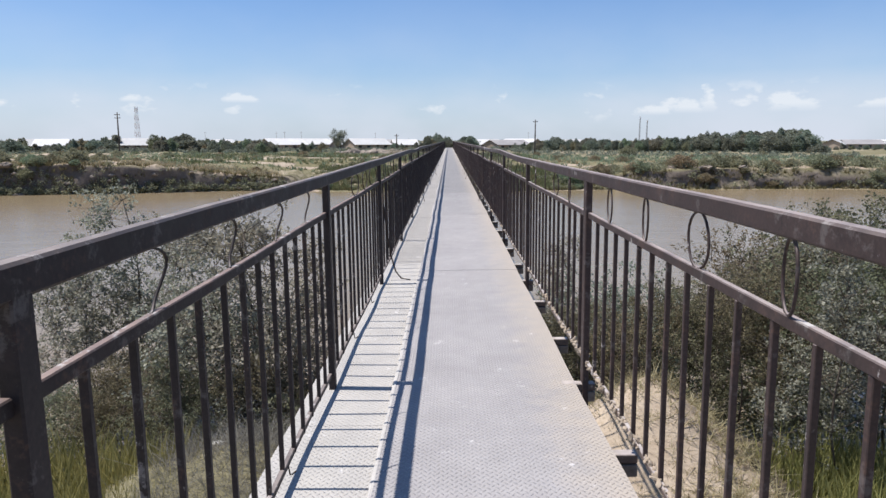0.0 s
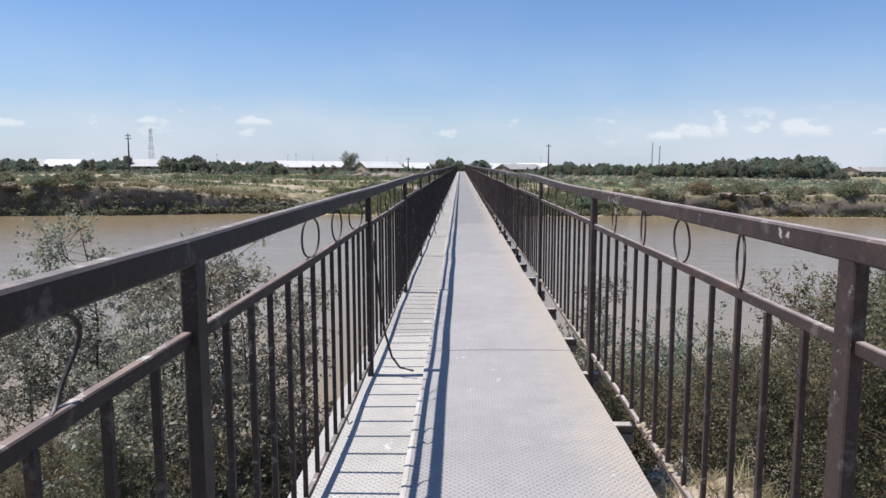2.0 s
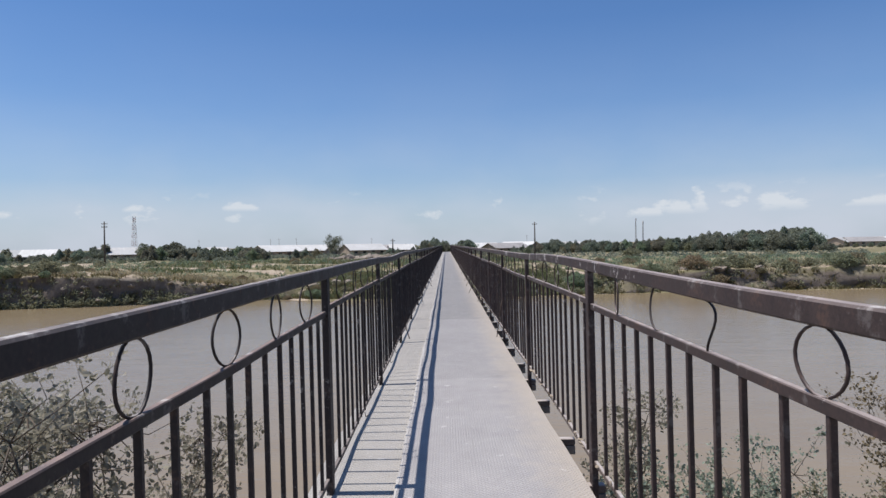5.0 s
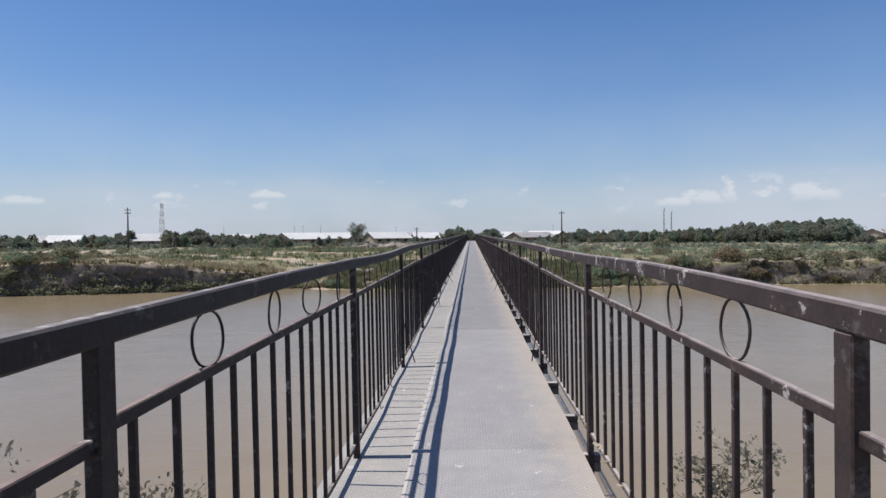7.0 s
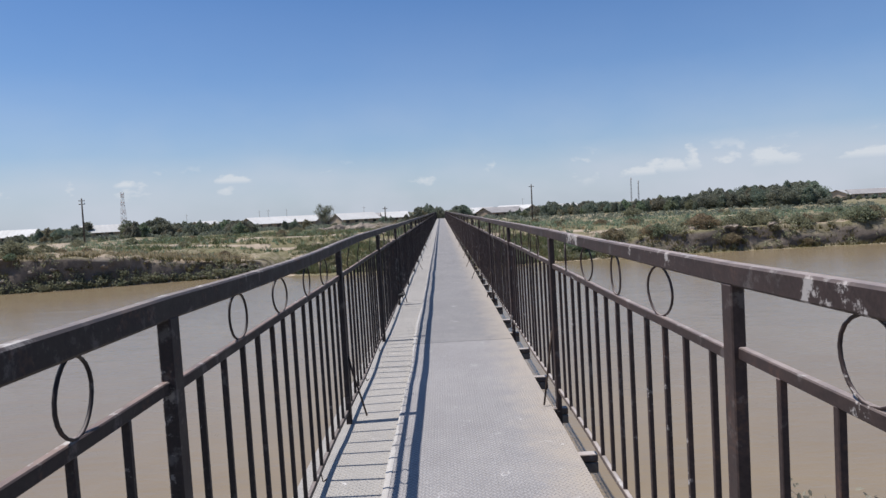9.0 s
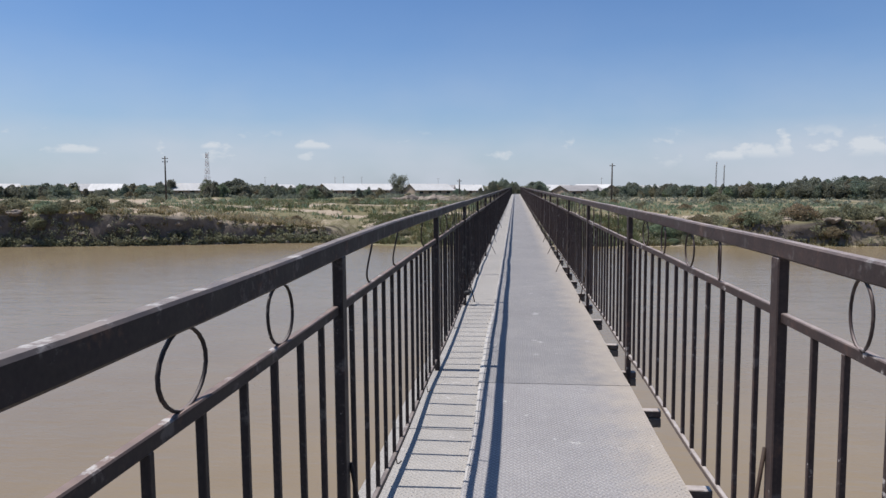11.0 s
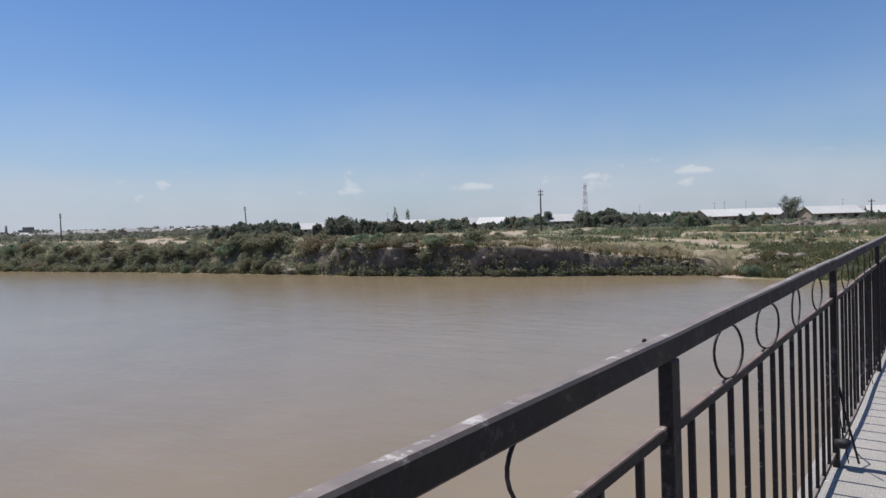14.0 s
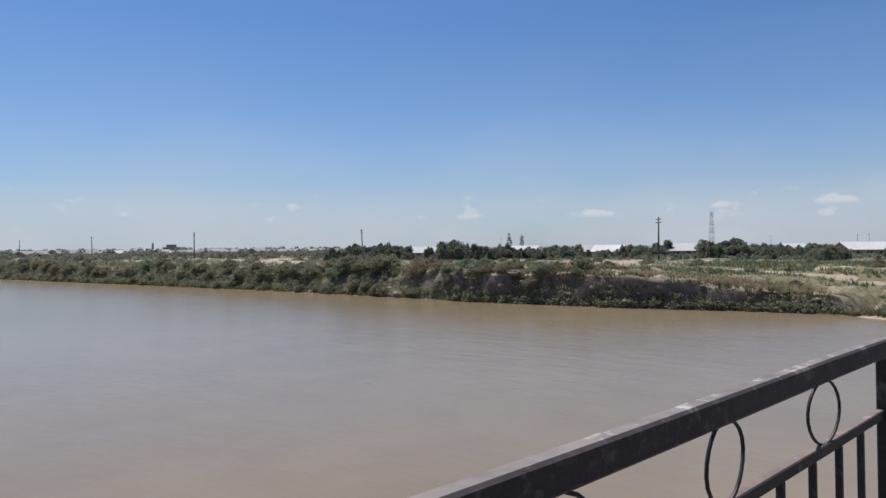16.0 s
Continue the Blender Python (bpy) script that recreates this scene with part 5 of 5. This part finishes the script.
# ---- buildings, poles and masts on the plain ----
def house_parts(length, depth, eave, ridge, roof_mat, windows):
    """Meshes of a low house with a gabled sheet roof."""
    bm = bmesh.new()
    t, hl, hd = 0.3, length / 2, depth / 2
    for lo, hi in (((-hl, -hd, 0), (hl, -hd + t, eave)), ((-hl, hd - t, 0), (hl, hd, eave)), ((-hl, -hd + t, 0), (-hl + t, hd - t, eave)), ((hl - t, -hd + t, 0), (hl, hd - t, eave))):
        add_box(bm, lo, hi)
    for x in (-hl, hl - t):
        a = [bm.verts.new((x + dx, y, z)) for dx in (0, t) for y, z in ((-hd, eave), (hd, eave), (0, ridge - 0.1))]
        bm.faces.new((a[0], a[2], a[1]))
        bm.faces.new((a[3], a[4], a[5]))
        for i, j in ((0, 1), (1, 2), (2, 0)):
            bm.faces.new((a[i], a[j], a[j + 3], a[i + 3]))
    wall = mesh_of("wall", bm, M_WALL)
    verts, faces, n = [], [], int(length / 0.5)
    o = 0.45
    for i in range(n + 1):
        x = -hl - o + (length + 2 * o) * i / n
        lift = 0.04 * (i % 2)
        for y, z in ((-hd - o, eave - o * (ridge - eave) / hd), (0, ridge), (hd + o, eave - o * (ridge - eave) / hd)):
            verts += [(x, y, z + lift + 0.06), (x, y, z + lift)]
    for i in range(n):
        a, b = i * 6, (i + 1) * 6
        for k in (0, 2):
            faces += [(a + k, b + k, b + k + 2, a + k + 2), (a + k + 1, a + k + 3, b + k + 3, b + k + 1)]
        faces += [(a, a + 1, b + 1, b), (a + 4, b + 4, b + 5, a + 5)]
    roof = mesh_from("roof", verts, faces, roof_mat)
    win = box_mesh("window", (-0.5, -0.04, 0.0), (0.5, 0.05, 0.6), M_DARK, 0.01)
    door = box_mesh("door", (-0.5, -0.05, 0.0), (0.5, 0.05, 1.4), M_POLE, 0.01)
    return wall, roof, win, door, windows


def place_house(kind, x, y, rot, label, group, scale=1.0):
    wall, roof, win, door, windows = kind
    ob = thing("house", label, "house", group, at=pose(x, y, gz(x, y) - 0.15, 0, 0, rot) @ Matrix.Scale(scale, 4))
    part("wall", wall, ob)
    part("roof", roof, ob)
    front = min(v.co.y for v in wall.vertices)
    length = max(v.co.x for v in wall.vertices) * 2
    for i in range(windows):
        px = -length / 2 + length * (i + 0.5) / windows
        if i == windows // 2:
            leaf = part("door", door, ob, at=(px, front - 0.02, 0.1))
            part("handle", HANDLE, leaf, "small metal door handle")
        else:
            part("window", win, ob, at=(px, front - 0.02, 0.75))
    return ob


HANDLE = box_mesh("handle", (0.34, -0.1, 0.66), (0.44, -0.05, 0.70), M_BEAM, 0.004)
MEDIUM = house_parts(10.5, 9, 1.7, 3.3, M_ROOF, 4)
SMALL = house_parts(7, 7, 1.6, 3.1, M_ROOF, 3)
DULL = house_parts(11, 8, 1.7, 3.0, M_ROOF_DULL, 4)
WHITE = "low mud-walled house with a pale sheet roof"
GREY = "low mud-walled house with a weathered grey roof"


def build_houses():
    g = "houses on the plain"
    # bearing, distance and turn of each house, from the middle of the bridge
    rows = [(MEDIUM, -14.4, 188, 26), (MEDIUM, -11.3, 205, -24), (SMALL, -9.6, 225, 10), (MEDIUM, -7.2, 190, 22), (DULL, -5.3, 205, -14), (SMALL, -3.9, 200, 8), (MEDIUM, -26.6, 182, 6), (SMALL, -31.9, 185, -16), (SMALL, -33.7, 192, 24), (SMALL, -38.6, 205, 0),
            (SMALL, -46.9, 195, 18), (SMALL, -19.0, 240, 30), (DULL, -9.4, 235, 35), (DULL, -50.5, 220, 4), (SMALL, 3.3, 205, 14), (MEDIUM, 6.3, 205, -28), (DULL, 5.1, 190, 34), (SMALL, 10.5, 287, 20), (SMALL, 30.4, 252, 75), (DULL, 32.0, 255, 20), (SMALL, 33, 300, 40)]
    for kind, az, d, rot in rows:
        x, y = d * math.sin(radians(az)), 17 + d * math.cos(radians(az))
        place_house(kind, x, y, rot - az, GREY if kind is DULL else WHITE, g)
    r = random.Random(9)
    for i in range(70):
        az, d = radians(-83 + 31 * (i + r.uniform(0, 0.8)) / 70), r.uniform(330, 620)
        x, y = d * math.sin(az), 16 + d * math.cos(az)
        kind = (DULL, DULL, DULL, DULL, SMALL)[r.randrange(5)]
        place_house(kind, x, y, r.uniform(-50, 50) - math.degrees(az), GREY if kind is DULL else WHITE, g, r.uniform(0.75, 1.05))


build_houses()

# the dark flat block and chimney far upstream
block = thing("factory_block", "dark flat-topped block on the skyline", "building", at=pose(-585, 268, gz(-585, 268), 0, 0, 66) @ Matrix.Scale(0.72, 4))
bm = bmesh.new()
add_box(bm, (-10, -6, 0), (10, 6, 6.6), 0.2)
add_box(bm, (-6, -4, 6.6), (5, 4, 9.6), 0.2)
part("wall", mesh_of("wall", bm, M_ROOF_DULL), block)
part("chimney", tube_mesh("chimney", [(-21, 0, 0), (-21, 0, 12.0)], [1.3, 1.1], M_ROOF_DULL, 8), block)


def build_pole(x, y, top, lean=0.0, arms=1):
    z = gz(x, y)
    h = top - z
    ob = thing("utility_pole", "weathered utility pole with a short crossarm", "utility pole", "utility poles on the plain", at=pose(x, y, z - 0.1, 0, lean, 0))
    part("shaft", tube_mesh("shaft", [(0, 0, 0), (0, 0, h * 0.5), (0, 0, h + 0.1)], [0.17, 0.15, 0.11], M_POLE, 8), ob)
    for i in range(arms):
        zz = h - 0.35 - i * 0.6
        arm = part("crossarm", box_mesh("crossarm", (-0.55, -0.06, zz - 0.06), (0.55, 0.06, zz + 0.06), M_POLE, 0.01), ob)
        for px in (-0.48, 0.0, 0.48):
            part("insulator", tube_mesh("insulator", [(px, 0, zz + 0.06), (px, 0, zz + 0.14), (px, 0, zz + 0.24)], [0.035, 0.06, 0.03], M_WHITE, 6), arm, "white insulator")


for row in ((-63.6, 136.2, 6.65, 0, 2), (18.8, 155, 5.8, 0, 1), (-154.8, 139.2, 6.75, -4, 2), (-180.3, 102.3, 6.05, 0, 2), (-273, 106, 6.5, -5, 1), (-370, 105, 6.5, 0, 1), (-13, 176, 2.9, 0, 1)):
    build_pole(*row)


for az, d, h in ((-14.9, 192, 5.2), (-14.2, 194, 5.4), (-12.7, 215, 5.6), (-8.9, 200, 5.0), (-6.4, 210, 5.2), (-20.4, 230, 5.6), (-40.6, 230, 5.8), (6.9, 215, 5.4)):
    x, y = d * math.sin(radians(az)), 17 + d * math.cos(radians(az))
    ob = thing("aerial_mast", "thin metal aerial mast beside the houses", "aerial", "aerial masts", at=(x, y, gz(x, y) - 0.1))
    part("shaft", tube_mesh("shaft", [(0, 0, 0), (0, 0, h)], [0.06, 0.04], M_BEAM, 6), ob)
    part("antenna_bar", box_mesh("antenna_bar", (-0.45, -0.02, h - 0.4), (0.45, 0.02, h - 0.36), M_BEAM), ob)


def build_tower(x, y, top, width, bands, label, coats=(M_RED, M_WHITE)):
    z = gz(x, y)
    h = top - z
    ob = thing("lattice_mast", label, "lattice mast", "masts on the skyline", at=(x, y, z))
    for b in range(bands):
        z0, z1 = h * b / bands, h * (b + 1) / bands
        w0, w1 = width * (1 - 0.6 * b / bands), width * (1 - 0.6 * (b + 1) / bands)
        corners = [(-1, -1), (1, -1), (1, 1), (-1, 1)]
        bars = []
        for i, (sx, sy) in enumerate(corners):
            tx, ty = corners[(i + 1) % 4]
            bars.append(((sx * w0, sy * w0, z0), (sx * w1, sy * w1, z1), 0.09))
            zm, wm = (z0 + z1) / 2, (w0 + w1) / 2
            bars += [((sx * w0, sy * w0, z0), (tx * wm, ty * wm, zm), 0.05), ((tx * wm, ty * wm, zm), (sx * w1, sy * w1, z1), 0.05), ((sx * w0, sy * w0, z0), (tx * w0, ty * w0, z0), 0.05)]
        for p, q, rad in bars:
            part("lattice_bar", tube_mesh("lattice_bar", [p, q], rad, coats[b % 2], 4), ob)
    w = width * 0.4
    for k in range(3):
        a = 2.1 * k
        part("antenna_panel", box_mesh("antenna_panel", (-0.18, -0.1, h - 1.6), (0.18, 0.1, h + 0.9), M_WHITE, 0.03), ob, at=pose(math.cos(a) * (w + 0.4), math.sin(a) * (w + 0.4), 0, 0, 0, math.degrees(a)))
    part("lightning_rod", tube_mesh("lightning_rod", [(0, 0, h - 0.5), (0, 0, h + 2.0)], 0.04, M_WHITE, 5), ob)


build_tower(-202.4, 459, 22.0, 1.5, 9, "tall red and white lattice mast with antennas")
for x, y, top in ((172, 640, 21.5), (178.5, 640, 18.8)):
    build_tower(x, y, top, 0.5, 7, "thin grey lattice mast far behind the trees", (M_ROOF_DULL, M_ROOF_DULL))


# ---- spoil heaps and broken clay at the foot of the cliff ----
def clod_mesh(seed):
    bm = bmesh.new()
    bmesh.ops.create_icosphere(bm, subdivisions=3, radius=1.0)
    for v in bm.verts:
        n = 1 + 0.5 * wob(v.co.x * 1.3 + seed * 7, v.co.y * 1.3, v.co.z * 1.3) + 0.25 * wob(v.co.x * 4, v.co.y * 4 + seed * 5, v.co.z * 4)
        v.co = Vector((v.co.x * n, v.co.y * n * 0.7, v.co.z * n * 0.42))
    return mesh_of("clay_clod", bm, M_ROCK)


CLODS = [clod_mesh(s) for s in range(3)]


r = random.Random(3)
for x, d, s in [(-68, 0.8, 1.3), (-66, 1.3, 1.0), (-70, 1.5, 0.9), (-52, 0.6, 0.6), (-50.5, 0.9, 0.8), (-38, 0.4, 0.6), (-35, 0.7, 0.5), (-30, 0.5, 0.5), (-57, 1.2, 0.8), (-44, 0.5, 0.5), (-16, 4.5, 0.9), (-14, 6.5, 1.1), (-12.5, 8, 0.9), (33, 1.6, 0.9), (38, 1.8, 0.8), (29, 3.0, 0.8)] + [(r.uniform(-62, -19), r.uniform(-0.1, 0.9), r.uniform(0.18, 0.45)) for _ in range(34)] + [(r.uniform(-120, -62), r.uniform(0.1, 2.0), r.uniform(0.3, 0.7)) for _ in range(14)]:
    y = float(shore_far(x)) + d
    ob = new("clay_clod", CLODS[r.randrange(3)])
    ob.matrix_basis = pose(x, y, gz(x, y) + 0.1 * s, 0, 0, r.uniform(0, 360)) @ Matrix.Scale(s, 4)
    tagged(ob, "slumped block of grey clay on the far bank", "clod", "clay blocks at the water's edge")
for x, y, s in [(-19.2, 136, 1.7), (-17.6, 135, 2.0), (-15.9, 134.5, 1.8), (-14.3, 134, 2.1), (-12.6, 133, 1.9), (-11.0, 132.5, 2.0), (-21.4, 138, 1.3), (-9.3, 132, 1.6)]:
    ob = new("earth_mound", CLODS[r.randrange(3)])
    ob.matrix_basis = pose(x, y, gz(x, y), 0, 0, r.uniform(0, 360)) @ Matrix.Diagonal((s * 1.15, s, s * 1.25, 1))
    tagged(ob, "low mound of grey earth on the plain", "earth mound", "mounds on the plain")

# a scrap of litter on the near bank
bm = bmesh.new()
bmesh.ops.create_icosphere(bm, subdivisions=3, radius=0.11)
for v in bm.verts:
    n = 1 + 0.55 * wob(v.co.x * 14, v.co.y * 14, v.co.z * 14) + 0.3 * wob(v.co.x * 24, v.co.y * 24, v.co.z * 24)
    v.co = Vector((v.co.x * n * 1.3, v.co.y * n * 0.9, v.co.z * n * 0.4))
bag = new("plastic_bag", mesh_of("plastic_bag", bm, M_WHITE))
bag.matrix_basis = pose(-3.3, 9.9, gz(-3.3, 9.9) + float(heap_z(-3.3, 9.9)) + 0.05, 0, 0, 25)
tagged(bag, "crumpled white plastic bag lying on the bank", "litter")
